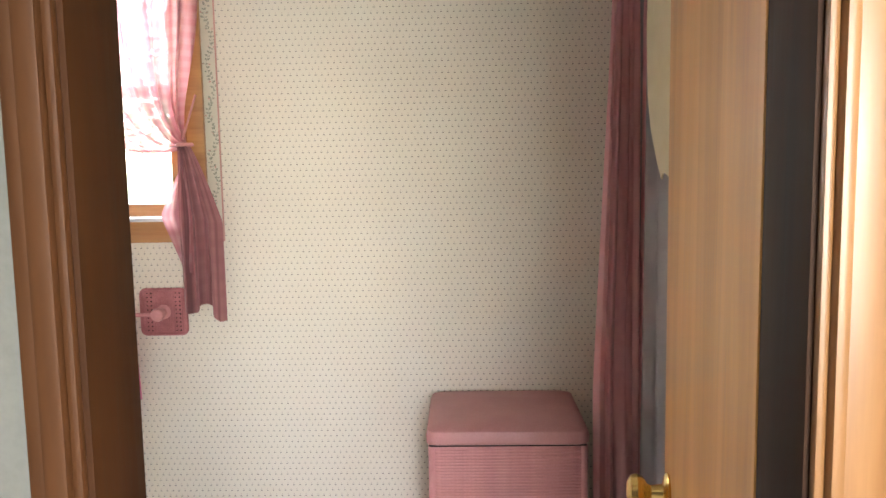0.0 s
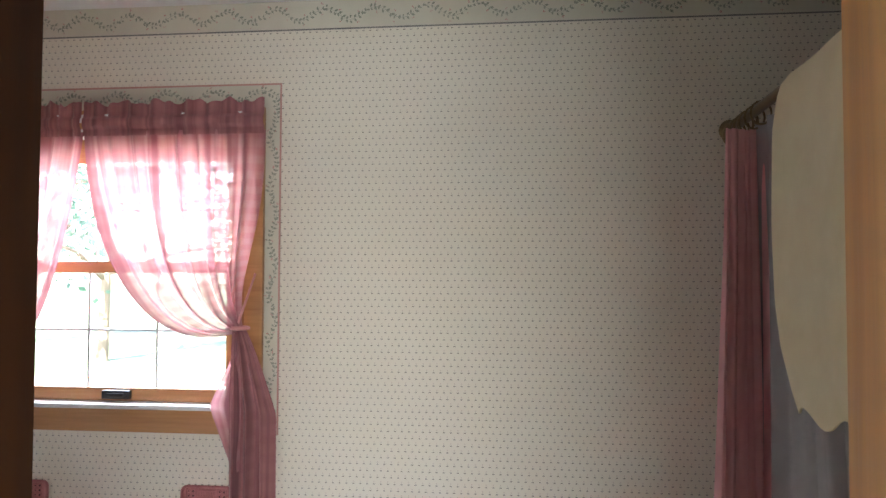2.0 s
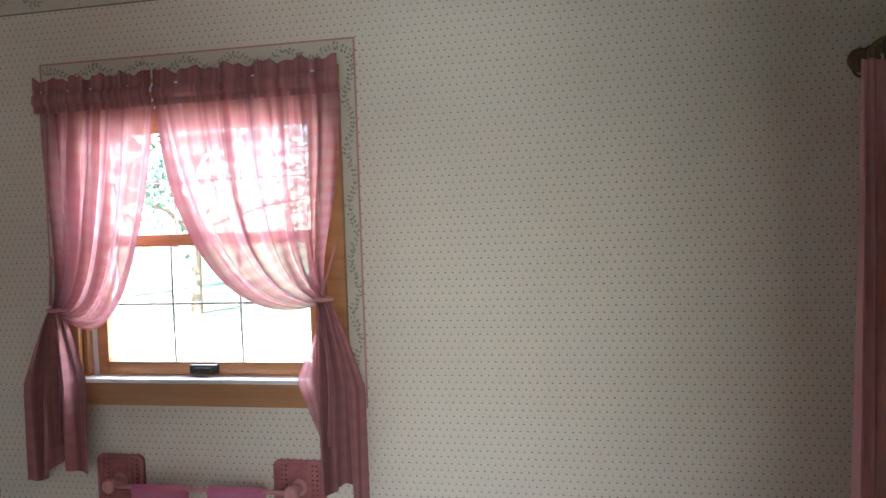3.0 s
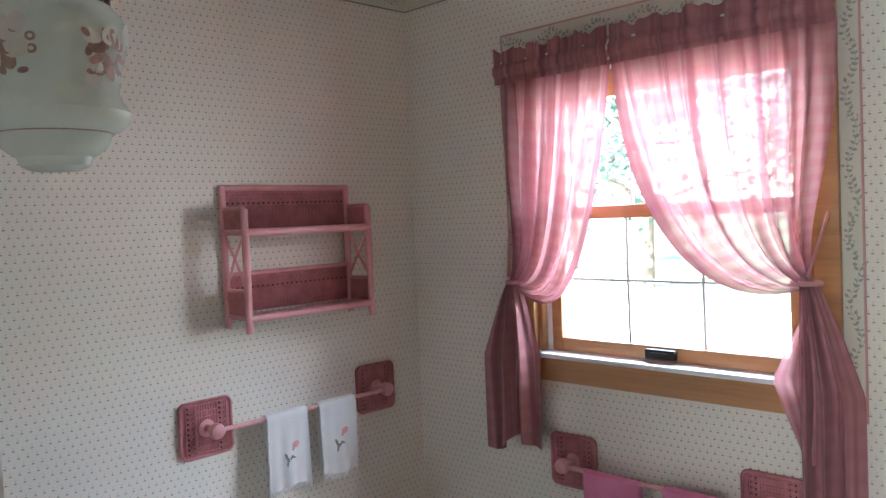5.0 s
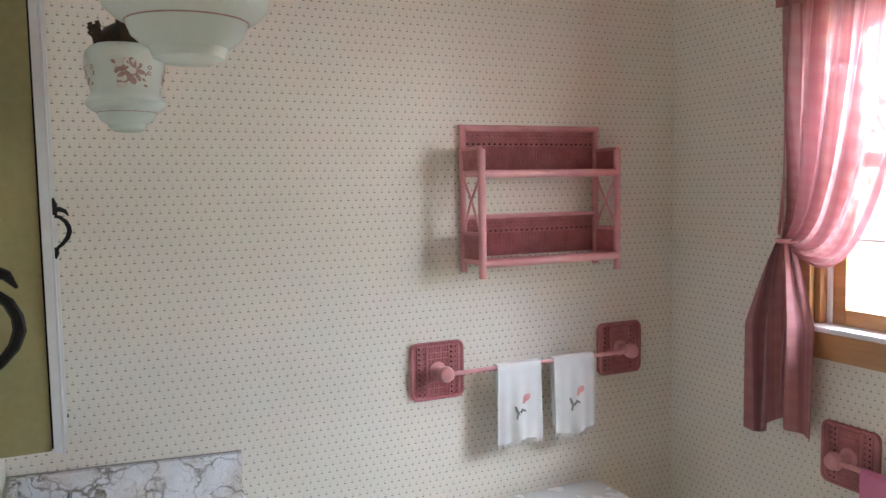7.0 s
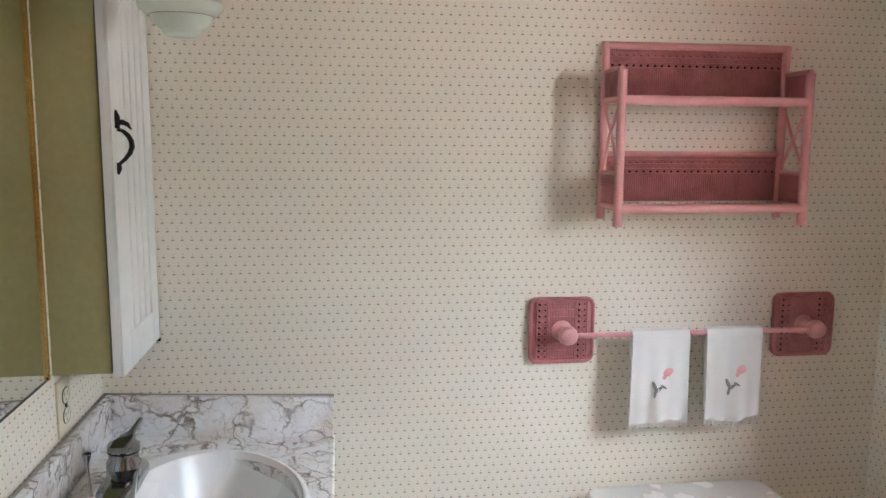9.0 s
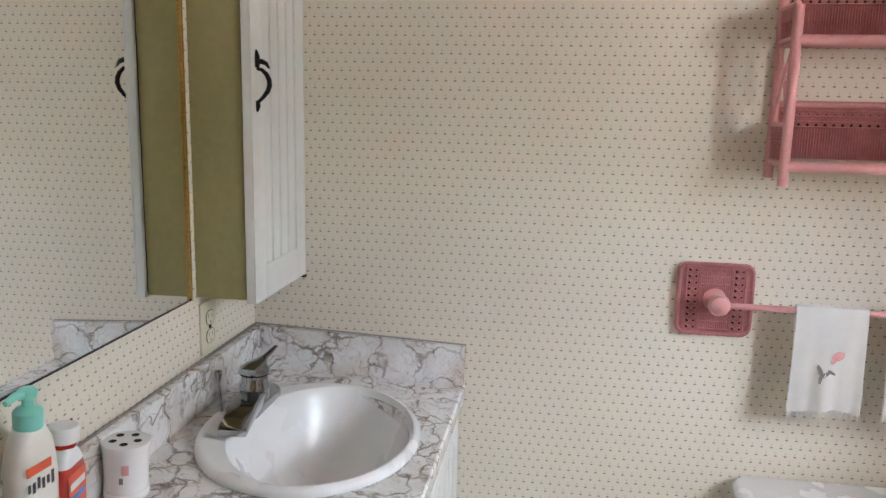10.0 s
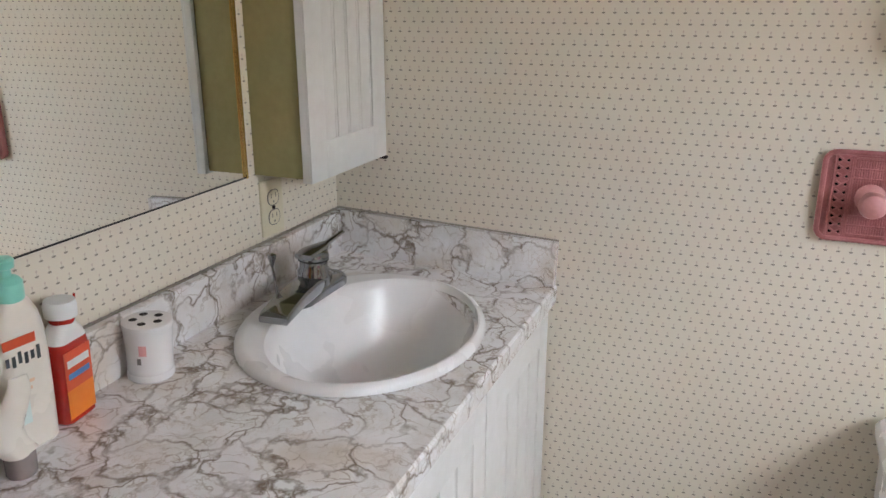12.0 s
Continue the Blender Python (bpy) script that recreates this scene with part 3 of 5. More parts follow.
def borders():
    rnd = random.Random(4)
    zb = 2.312
    for name, lo, hi, s, e, ac, o in (
        ("north", (0.001, YN - 0.001, zb), (XE, YN, ZC), (0.0, YN, 2.358), (XE, YN, 2.358), (0, 0, 1), (0, -1, 0)),
        ("west", (0, 0, zb), (0.001, YN - 0.001, ZC), (0, 0, 2.358), (0, YN, 2.358), (0, 0, 1), (1, 0, 0)),
    ):
        bm = bmesh.new()
        box(bm, lo, hi)
        b = tagged(part("wallpaper_border", bm, BORDER, smooth=False), "pale wallpaper border with a vine under the ceiling", kind="structure")
        vine("vine_print", s, e, ac, 0.032, o, b, rnd)
        bm = bmesh.new()
        oo = Vector(o) * 0.0022
        pad = Vector((abs(o[1]), abs(o[0]), 0))
        a = Vector(lo if o[0] else (lo[0], YN, lo[2]))
        c = Vector((0.0, YN, zb)) if o[0] else Vector((XE, YN, zb))
        a = Vector((0, 0, zb)) if o[0] else Vector((0, YN, zb))
        p, q = a, c + oo + Vector((0, 0, 0.004))
        box(bm, [min(x, y) for x, y in zip(p, q)], [max(x, y) for x, y in zip(p, q)])
        part("border_line", bm, GREY_PRINT, b, "thin dark printed line", smooth=False)
    # round the window
    ox0, ox1, oz0, oz1 = 0.417, 1.417, 1.128, 2.157
    ix0, ix1, iz1 = WIN[0] - 0.055, WIN[1] + 0.055, WIN[3] + 0.055
    bm = bmesh.new()
    box(bm, (ox0, YN - 0.001, oz0), (ix0, YN, oz1))
    box(bm, (ix1, YN - 0.001, oz0), (ox1, YN, oz1))
    box(bm, (ix0, YN - 0.001, iz1), (ix1, YN, oz1))
    b = tagged(part("wallpaper_border", bm, BORDER, smooth=False), "pale vine-printed wallpaper border framing the window", kind="structure")
    vine("vine_print", (ox0, YN, 2.122), (ox1, YN, 2.122), (0, 0, 1), 0.026, (0, -1, 0), b, rnd)
    vine("vine_print", (1.394, YN, oz0), (1.394, YN, oz1 - 0.05), (1, 0, 0), 0.020, (0, -1, 0), b, rnd)
    vine("vine_print", (0.440, YN, oz0), (0.440, YN, oz1 - 0.05), (1, 0, 0), 0.020, (0, -1, 0), b, rnd)
    bm = bmesh.new()
    for lo, hi in (((ox0, YN - 0.0022, oz0), (ox0 + 0.005, YN, oz1)), ((ox1 - 0.005, YN - 0.0022, oz0), (ox1, YN, oz1)), ((ox0 + 0.005, YN - 0.0022, oz1 - 0.005), (ox1 - 0.005, YN, oz1))):
        box(bm, lo, hi)
    part("border_line", bm, PINK_PRINT, b, "thin pink printed line", smooth=False)


borders()


# ---- the window curtains ----
def bez(a, b, c, d, t):
    s = 1 - t
    return tuple(s * s * s * p + 3 * s * s * t * q + 3 * s * t * t * r + t * t * t * w for p, q, r, w in zip(a, b, c, d))


def curtain_panel(at_x, label, xo, xi, tie, sag, hem, wing, seed, drop):
    """One tied-back panel. xo, xi: outer and inner top; tie: (x, z); sag: how far the inner edge hangs below; hem: x from, x to, z."""
    y0, ztop = YN - 0.050, 2.012
    c = thing("window_curtain", (at_x, y0, 0), label, "curtain", "window curtains")
    rnd = random.Random(seed)
    ph = [rnd.uniform(0, 6.28) for _ in range(6)]
    dx = tie[0] - xo
    side = 1 if xi > xo else -1

    def upper(u, v):
        sx = xo + (xi - xo) * u
        spread = 0.020 * (u - 0.5) * side
        s = (sx, ztop)
        e = (tie[0] + spread * 0.8, tie[1] - 0.010 * u)
        p1 = (sx - side * 0.05 * u, ztop - (ztop - tie[1]) * (0.50 + drop * u))
        p2 = (tie[0] + side * (0.03 + abs(xi - xo) * 0.50 * u), tie[1] + 0.16 * (1 - u) - sag * u)
        x, z = bez(s, p1, p2, e, v)
        amp = 0.019 * (1 - 0.25 * v) * (0.35 + min(1.0, 3 * v) * 0.65)
        y = amp * (math.sin(u * 34 + ph[0] + 2.0 * v) + 0.75 * math.sin(u * 67 + ph[1] + 3 * v)) - 0.028 * math.sin(math.pi * v) * u
        x += 0.004 * math.sin(u * 50 + ph[2]) * (1 - v)
        return Vector((x - at_x, y, z))

    bm = bmesh.new()
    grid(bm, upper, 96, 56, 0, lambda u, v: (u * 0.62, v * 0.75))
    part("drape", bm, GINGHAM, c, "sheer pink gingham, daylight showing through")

    def tail(u, v):
        k = min(1.0, v * 2.2)
        xa = tie[0] - side * 0.012 + (hem[0] - tie[0] + side * 0.012) * k ** 0.8
        xb = tie[0] + side * 0.016 + (hem[1] - tie[0] - side * 0.016) * k ** 0.8
        x = xa + (xb - xa) * u
        z = tie[1] + 0.01 + (hem[2] - tie[1] - 0.01) * v
        z += 0.03 * math.sin(u * 7 + ph[3]) * v * v
        if v > 0:
            z += wing * 0.5 * v * max(0.0, u - 0.72) / 0.28
        y = 0.017 * (0.3 + k) * math.sin(u * 17 + ph[4] + v) + 0.006 * math.sin(u * 39 + ph[5])
        return Vector((x - at_x, y - 0.016, z))

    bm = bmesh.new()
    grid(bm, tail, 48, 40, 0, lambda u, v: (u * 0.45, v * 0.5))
    part("tail", bm, GINGHAM_THICK_SHADED, c, "gathered pink gingham hanging below the tie, darkened for shade")
    # the inner corner that swings out under the tie
    if wing:
        def flap(u, v):
            w = wing * 0.88 * (v / 0.52 if v < 0.52 else 1 - (v - 0.52) / 0.60)
            x = tie[0] - side * 0.006 + side * w * u
            z = tie[1] - 0.02 - v * 0.38
            return Vector((x - at_x, -0.010 + 0.008 * math.sin(u * 9 + v * 3), z))
        bm = bmesh.new()
        grid(bm, flap, 16, 20, 0, lambda u, v: (u * 0.12, v * 0.3))
        part("flap", bm, GINGHAM, c, "single layer of sheer gingham under the tie")

    def header(u, v):
        x = xo - side * 0.004 + (xi - xo + side * 0.004) * u
        z = ztop - 0.014 + v * 0.098
        ruff = math.sin(u * 60 + ph[1]) + 0.6 * math.sin(u * 101 + ph[2])
        if v > 0.62:
            z += 0.006 * math.sin(u * 33 + ph[0]) + 0.004 * math.sin(u * 77)
        y = 0.006 * ruff * (1.0 if v > 0.6 else 0.5) - 0.012
        if 0.2 < v < 0.6:
            y -= 0.008
        return Vector((x - at_x, y, z))

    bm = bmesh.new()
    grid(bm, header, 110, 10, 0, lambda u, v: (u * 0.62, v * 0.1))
    part("ruffle", bm, GINGHAM_THICK_SHADED, c, "dense ruffled rod pocket")
    bm = bmesh.new()
    pts = [(tie[0] - at_x - side * (0.004 + 0.030 * k), -0.022 + 0.05 * (k - 0.1), tie[1] + 0.02 + 0.14 * k) for k in (0, 0.2, 0.45, 0.7, 1.0)]
    tube(bm, pts, 0.006, 8, flat=0.4)
    tube(bm, ring_path((tie[0] - at_x, -0.003, tie[1] + 0.004), 0.023, "z", 18), 0.006, 8)
    part("tieback", bm, WICKER_LIGHT, c, "narrow pink tie")
    return c


curtain_panel(0.62, "short panel of sheer pink gingham tied back to its outer side", 0.442, 0.825, (0.478, 1.415), 0.15, (0.375, 0.560, 0.935), 0.045, 3, 0.40)
curtain_panel(1.15, "wide panel of sheer pink gingham swept back and tied", 1.381, 0.832, (1.318, 1.435), 0.10, (1.424, 1.300, 0.905), 0.10, 8, 0.0)
rod = thing("curtain_rod", (0.91, YN - 0.052, 2.052), "flat white rod inside the curtain ruffle", "curtain rod")
bm = bmesh.new()
box(bm, (-0.455, -0.004, -0.012), (0.455, 0.002, 0.012), 0.001)
box(bm, (-0.455, 0.002, -0.010), (-0.451, 0.034, 0.010), 0.001)
box(bm, (0.451, 0.002, -0.010), (0.455, 0.034, 0.010), 0.001)
part("rod", bm, WHITE, rod)


# ---- wicker fittings ----
def wicker_plate(parent, m):
    """A rounded square of pierced wicker, 153 mm wide; local x across, z up, y towards the wall."""
    s = 0.153
    bm = bmesh.new()
    out = plate_outline(s, s, 0.018)
    loft(bm, [[m @ Vector((a * k, y, b * k)) for a, b in out] for k, y in ((1, -0.0005), (1, -0.007), (0.97, -0.009))])
    tube(bm, [m @ Vector((a * 0.975, -0.010, b * 0.975)) for a, b in out + out[:1]], 0.0045, 8, cap=False)
    # upright cords
    for x in (-0.060, -0.034, -0.031, 0.031, 0.034, 0.060):
        tube(bm, [m @ Vector((x, -0.0115, z)) for z in (-0.069, 0, 0.069)], 0.0024, 6)
    # woven centre
    for k in range(15):
        x = -0.0266 + k * 0.0038
        tube(bm, [m @ Vector((x, -0.0100 - 0.0012 * (k % 2), z)) for z in (-0.067, 0, 0.067)], 0.0019, 6)
    for k in range(9):
        z = -0.064 + 0.016 * k
        if abs(z) > 0.02:
            tube(bm, [m @ Vector((x, -0.0125, z)) for x in (-0.030, 0, 0.030)], 0.0016, 6)
    # lattice at both sides
    for cx in (-0.047, 0.047):
        for k in range(10):
            z = -0.069 + k * 0.0137
            for sg in (-1, 1):
                tube(bm, [m @ Vector((cx - sg * 0.011, -0.0105, z)), m @ Vector((cx, -0.0125 - 0.001 * sg, z + 0.007)), m @ Vector((cx + sg * 0.011, -0.0105, z + 0.014))], 0.0017, 5)
    part("wicker_plate", bm, WICKER, parent, "rounded square backplate of woven pink wicker")
    bm = bmesh.new()
    for cx in (-0.047, 0.047):
        for k in range(10):
            z = -0.062 + k * 0.0137
            for dx in (-0.006, 0.006):
                c = m @ Vector((cx + dx, -0.0093, z))
                a, b = (m.to_3x3() @ Vector((0.0034, 0, 0))), (m.to_3x3() @ Vector((0, 0, 0.0042)))
                bm.faces.new([bm.verts.new(c + q) for q in (a, b, -a, -b)])
    tagged(part("weave_hole", bm, GAP_SHADE, parent, "dark patches for the shade in the weave's gaps", smooth=False), kind="stuff")


def towel_bar(name_label, at, half, z_bar=-0.004, tall=-0.02):
    """A bar between two wicker plates; local x along the wall, y towards the wall."""
    t = thing("towel_bar", at, name_label, "towel bar", "wicker towel bars")
    for sg in (-1, 1):
        wicker_plate(t, pose(sg * half, 0, 0))
        bm = bmesh.new()
        lathe(bm, [(0.024, 0.010), (0.024, 0.013), (0.013, 0.018), (0.009, 0.030), (0.012, 0.044), (0.020, 0.054), (0.0225, 0.064), (0.019, 0.076), (0.010, 0.082), (0.001, 0.083)], 20, pose(sg * half, 0, 0, 90))
        part("post", bm, WICKER_LIGHT, t, "turned pink post with a round end")
    bm = bmesh.new()
    tube(bm, [(x, -0.064, 0) for x in (-half + 0.01, -half * 0.3, half * 0.3, half - 0.01)], 0.0065, 12)
    part("bar", bm, WICKER_LIGHT, t, "slim pink bar")
    return t


def hung_towel(at, width, front, back, material, label, category="towel", seed=1, fringe=True, rose=False, flare=0.0):
    """A folded towel over a bar of 13 mm; local x along the bar, y towards the wall, origin on the bar."""
    rnd = random.Random(seed)
    t = thing("hand_towel", at, label, category, "hand towels")
    p1, p2 = rnd.uniform(0, 6), rnd.uniform(0, 6)
    total = front + back + 0.03

    def f(u, v):
        d = v * total
        x = (u - 0.5) * width
        if d < front:
            w = 1 - d / front
            y, z = -0.0095, -(front - d)
            x *= 1 + flare * w
            y -= w * (0.006 + 0.007 * math.sin(u * 9 + p1) + 0.003 * math.sin(u * 21 + p2))
            z += 0.005 * math.sin(u * 6 + p2) * w
        elif d < front + 0.03:
            a = math.pi * (d - front) / 0.03
            y, z = -0.0095 * math.cos(a), 0.0095 * math.sin(a)
        else:
            w = (d - front - 0.03) / back
            y, z = 0.0095 + 0.005 * w * math.sin(u * 8 + p2), -(d - front - 0.03)
            x += 0.014 * w
        return Vector((x, y, z))

    bm = bmesh.new()
    grid(bm, f, 26, 44, 0.0028)
    part("towel_cloth", bm, material, t)
    if fringe:
        bm = bmesh.new()
        for k in range(60):
            u = (k + 0.5) / 60
            a = f(u, 0.0)
            L = rnd.uniform(0.010, 0.020)
            q = a + Vector((rnd.uniform(-0.005, 0.005), rnd.uniform(-0.004, 0.003), -L))
            tube(bm, [a + Vector((0, 0, 0.003)), (a + q) / 2 + Vector((rnd.uniform(-0.002, 0.002), 0, 0)), q], [0.0012, 0.001, 0.0005], 4)
        part("fringe", bm, material, t, "frayed cotton fringe")
    if rose:
        bm = bmesh.new()
        n = -0.0155

        def spot(cx, cz, r, mat, ang=0.0, ratio=1.0):
            pts = [(cx + r * math.cos(a) * math.cos(ang) - ratio * r * math.sin(a) * math.sin(ang), cz + r * math.cos(a) * math.sin(ang) + ratio * r * math.sin(a) * math.cos(ang)) for a in (k * math.pi / 6 for k in range(12))]
            top = [bm.verts.new((a, n - 0.0012 * rnd.random() - 0.010 * (-b / front), b)) for a, b in pts]
            g = bm.faces.new(top)
            g.material_index = mat
        k0 = -front * 0.42
        spot(0.016, k0, 0.013, 0, 0.5, 0.7)
        spot(0.008, k0 - 0.010, 0.008, 0, 1.0, 0.6)
        for cx, cz, r, an in ((-0.006, k0 - 0.040, 0.013, 0.6), (-0.016, k0 - 0.032, 0.014, 2.0), (-0.014, k0 - 0.048, 0.012, 1.4), (0.006, k0 - 0.034, 0.009, 2.6)):
            spot(cx, cz, r, 1, an, 0.32)
        part("embroidery", bm, [PALE_ROSE, GREY_PRINT], t, "embroidered pink rose with dark leaves", smooth=False)
    return t


PALE_ROSE = worn("rose_thread", (0.70, 0.32, 0.32), (0.78, 0.42, 0.40), 0.8, 30, 400, 0.5)
# the bar on the west wall: local x runs along +y of the room
WB = pose(0.0, 1.325, 1.078, 0, 0, 90)
towel_bar("pink wicker towel bar on the papered wall, holding two white towels", WB, 0.301)
for y, seed in ((1.240, 5), (1.418, 9)):
    hung_towel(pose(0.064, y, 1.078, 0, 0, 90), 0.136, 0.205, 0.19, WHITE_TOWEL, "white fringed guest towel with an embroidered pink rose", seed=seed, rose=True, flare=0.03)
# the bar under the window
towel_bar("pink wicker towel bar below the window, holding two pink towels", pose(0.921, YN, 0.900, 0, 0, 0), 0.286)
for x, w, seed in ((0.797, 0.172, 2), (1.038, 0.168, 6)):
    hung_towel(pose(x, YN - 0.064, 0.900), w, 0.31, 0.28, PINK_TOWEL, "plain bright pink hand towel folded over the bar", seed=seed, fringe=False)


def weave_panel(bm, o, ex, ez, w, h, out):
    """Woven panel: a backing, upright cords, and two rows of open lattice at the top. o: lower corner."""
    o, ex, ez, out = Vector(o), Vector(ex), Vector(ez), Vector(out)
    c = [o, o + ex * w, o + ex * w + ez * h, o + ez * h]
    bm.faces.new([bm.verts.new(p) for p in c])
    bm.faces.new([bm.verts.new(p - out * 0.003) for p in reversed(c)])
    k = int(w / 0.0052)
    for i in range(k):
        p = o + ex * (w * (i + 0.5) / k) + out * (0.001 + 0.0012 * (i % 2))
        tube(bm, [p, p + ez * (h * 0.58)], 0.0022, 5)
    rows = (0.60, 0.70, 0.80, 0.90, 0.97)
    for r in rows:
        p = o + ez * (h * r) + out * 0.003
        tube(bm, [p, p + ex * w], 0.0020, 5)
    k = int(w / 0.016)
    for i in range(k):
        for r in (0.62, 0.80):
            for sg in (0, 1):
                a = o + ex * (w * (i + (0 if sg else 1)) / k) + ez * (h * r) + out * 0.002
                b = o + ex * (w * (i + (1 if sg else 0)) / k) + ez * (h * (r + 0.16)) + out * 0.003
                tube(bm, [a, b], 0.0017, 5)


def weave_holes(bm, o, ex, ez, w, h, out):
    o, ex, ez, out = Vector(o), Vector(ex), Vector(ez), Vector(out)
    k = int(w / 0.016)
    for i in range(k):
        for r in (0.645, 0.86):
            # a flat dark diamond for the shade in each lattice opening
            c = o + ex * (w * (i + 0.5) / k) + ez * (h * r) + out * 0.0008
            bm.faces.new([bm.verts.new(c + q) for q in (ex * 0.0048, ez * 0.0035, ex * -0.0048, ez * -0.0035)])


def wall_shelf():
    """Two-tier wicker shelf on the west wall. Local y along the wall, x out from it, z up from its foot."""
    L, D, H = 0.446, 0.115, 0.393
    s = thing("wall_shelf", (0.0, 1.100, 1.338), "empty two-tier pink wicker wall shelf on the papered wall", "shelf")

    def bars(name, rows, r, label=""):
        bm = bmesh.new()
        for row in rows:
            tube(bm, row, r, 12)
        return part(name, bm, WICKER_LIGHT, s, label)

    for y in (0.008, L - 0.008):
        bars("back_post", [[(0.010, y, 0.0), (0.010, y, H)]], 0.0095)
    for y in (0.010, L - 0.010):
        bars("front_post", [[(D, y, -0.008), (D, y, H - 0.068)]], 0.010, "round pink front post")
    bars("top_rail", [[(0.010, 0, H - 0.006), (0.010, L, H - 0.006)]], 0.0085)
    for z in (0.030, 0.262):
        bm = bmesh.new()
        box(bm, (0.012, 0.012, z - 0.006), (D - 0.002, L - 0.012, z + 0.004), 0.002)
        sh = part("shelf", bm, WICKER_LIGHT, s, "flat pink shelf board")
        bm = bmesh.new()
        tube(bm, [(D, 0.012, z), (D, L - 0.012, z)], 0.0105, 12)
        part("front_rail", bm, WICKER_LIGHT, sh, "round pink shelf edge")
    for z0, h in ((0.040, 0.105), (0.272, 0.112)):
        bm = bmesh.new()
        weave_panel(bm, (0.007, 0.016, z0), (0, 1, 0), (0, 0, 1), L - 0.032, h, (1, 0, 0))
        p = part("back_panel", bm, WICKER, s, "woven pink back with an open lattice band")
        bm = bmesh.new()
        weave_holes(bm, (0.0075, 0.016, z0), (0, 1, 0), (0, 0, 1), L - 0.032, h, (1, 0, 0))
        tagged(part("weave_hole", bm, GAP_SHADE, p, "dark patches for the shade in the weave's gaps", smooth=False), kind="stuff")
    bars("mid_rail", [[(0.012, 0.01, 0.148), (0.012, L - 0.01, 0.148)]], 0.006)
    for y, o in ((0.008, -1), (L - 0.008, 1)):
        for z0, h in ((0.040, 0.062), (0.272, 0.052)):
            bm = bmesh.new()
            weave_panel(bm, (0.018, y, z0), (1, 0, 0), (0, 0, 1), D - 0.026, h, (0, o, 0))
            part("side_panel", bm, WICKER, s, "small woven side panel")
        for z in (0.034, 0.106, 0.266, 0.328):
            bars("side_rail", [[(0.012, y, z), (D, y, z)]], 0.0055)
        bars("cross_brace", [[(0.014, y, 0.112), (0.060, y + 0.003 * o, 0.186), (D - 0.004, y, 0.256)], [(D - 0.004, y, 0.112), (0.060, y - 0.003 * o, 0.186), (0.014, y, 0.256)]], 0.0038, "thin bent cane cross")
    return s


wall_shelf()


# ---- vanity ----
CX, CY = 1.555, 0.500
SLOPE = -2.4  # the old top sags a little towards its front edge
SINK = (0.361, 0.256, 0.245, 0.201)


def counter_top():
    """The slab with an oval hole, the splashes, and their seams."""
    c = thing("countertop", (0, 0, COUNTER, SLOPE), "white marble-patterned laminate countertop with brown veins and backsplash", "countertop")
    sx, sy, rx, ry = SINK
    rx, ry = rx - 0.02, ry - 0.02
    bm = bmesh.new()
    N = 72
    lo, hi = (0.002, 0.002), (CX, CY)
    top_in, top_out = [], []
    for i in range(N):
        a = 2 * math.pi * i / N
        ca, sa = math.cos(a), math.sin(a)
        top_in.append((sx + rx * ca, sy + ry * sa))
        ts = []
        if ca > 1e-9:
            ts.append((hi[0] - sx) / ca)
        if ca < -1e-9:
            ts.append((lo[0] - sx) / ca)
        if sa > 1e-9:
            ts.append((hi[1] - sy) / sa)
        if sa < -1e-9:
            ts.append((lo[1] - sy) / sa)
        t = min(ts)
        top_out.append([sx + t * ca, sy + t * sa])
    for corner in ((lo[0], lo[1]), (hi[0], lo[1]), (hi[0], hi[1]), (lo[0], hi[1])):
        j = min(range(N), key=lambda q: (top_out[q][0] - corner[0]) ** 2 + (top_out[q][1] - corner[1]) ** 2)
        top_out[j] = list(corner)
    e = 0.004
    loft(bm, [[(x, y, -0.036) for x, y in top_in], [(x, y, 0) for x, y in top_in],
              [(min(max(x, lo[0]), hi[0] - e), min(max(y, lo[1]), hi[1] - e), 0) for x, y in top_out],
              [(x, y, -e) for x, y in top_out], [(x, y, -0.036) for x, y in top_out], [(x, y, -0.036) for x, y in top_in]], cap=False)
    part("worktop", bm, MARBLE, c)
    for lo_, hi_ in (((0.021, 0.0005, 0.0), (CX, 0.020, 0.092)), ((0.0005, 0.0005, 0.0), (0.020, CY - 0.004, 0.092))):
        bm = bmesh.new()
        box(bm, lo_, hi_, 0.0015)
        part("backsplash", bm, MARBLE, c)
    bm = bmesh.new()
    box(bm, (0.0005, 0.0003, 0.0922), (CX, 0.006, 0.0945), 0.0005)
    box(bm, (0.0005, 0.006, 0.0922), (0.006, CY - 0.004, 0.0945), 0.0005)
    part("caulk_line", bm, SEAM, c, "dark caulk along the wall")
    return c


counter_top()


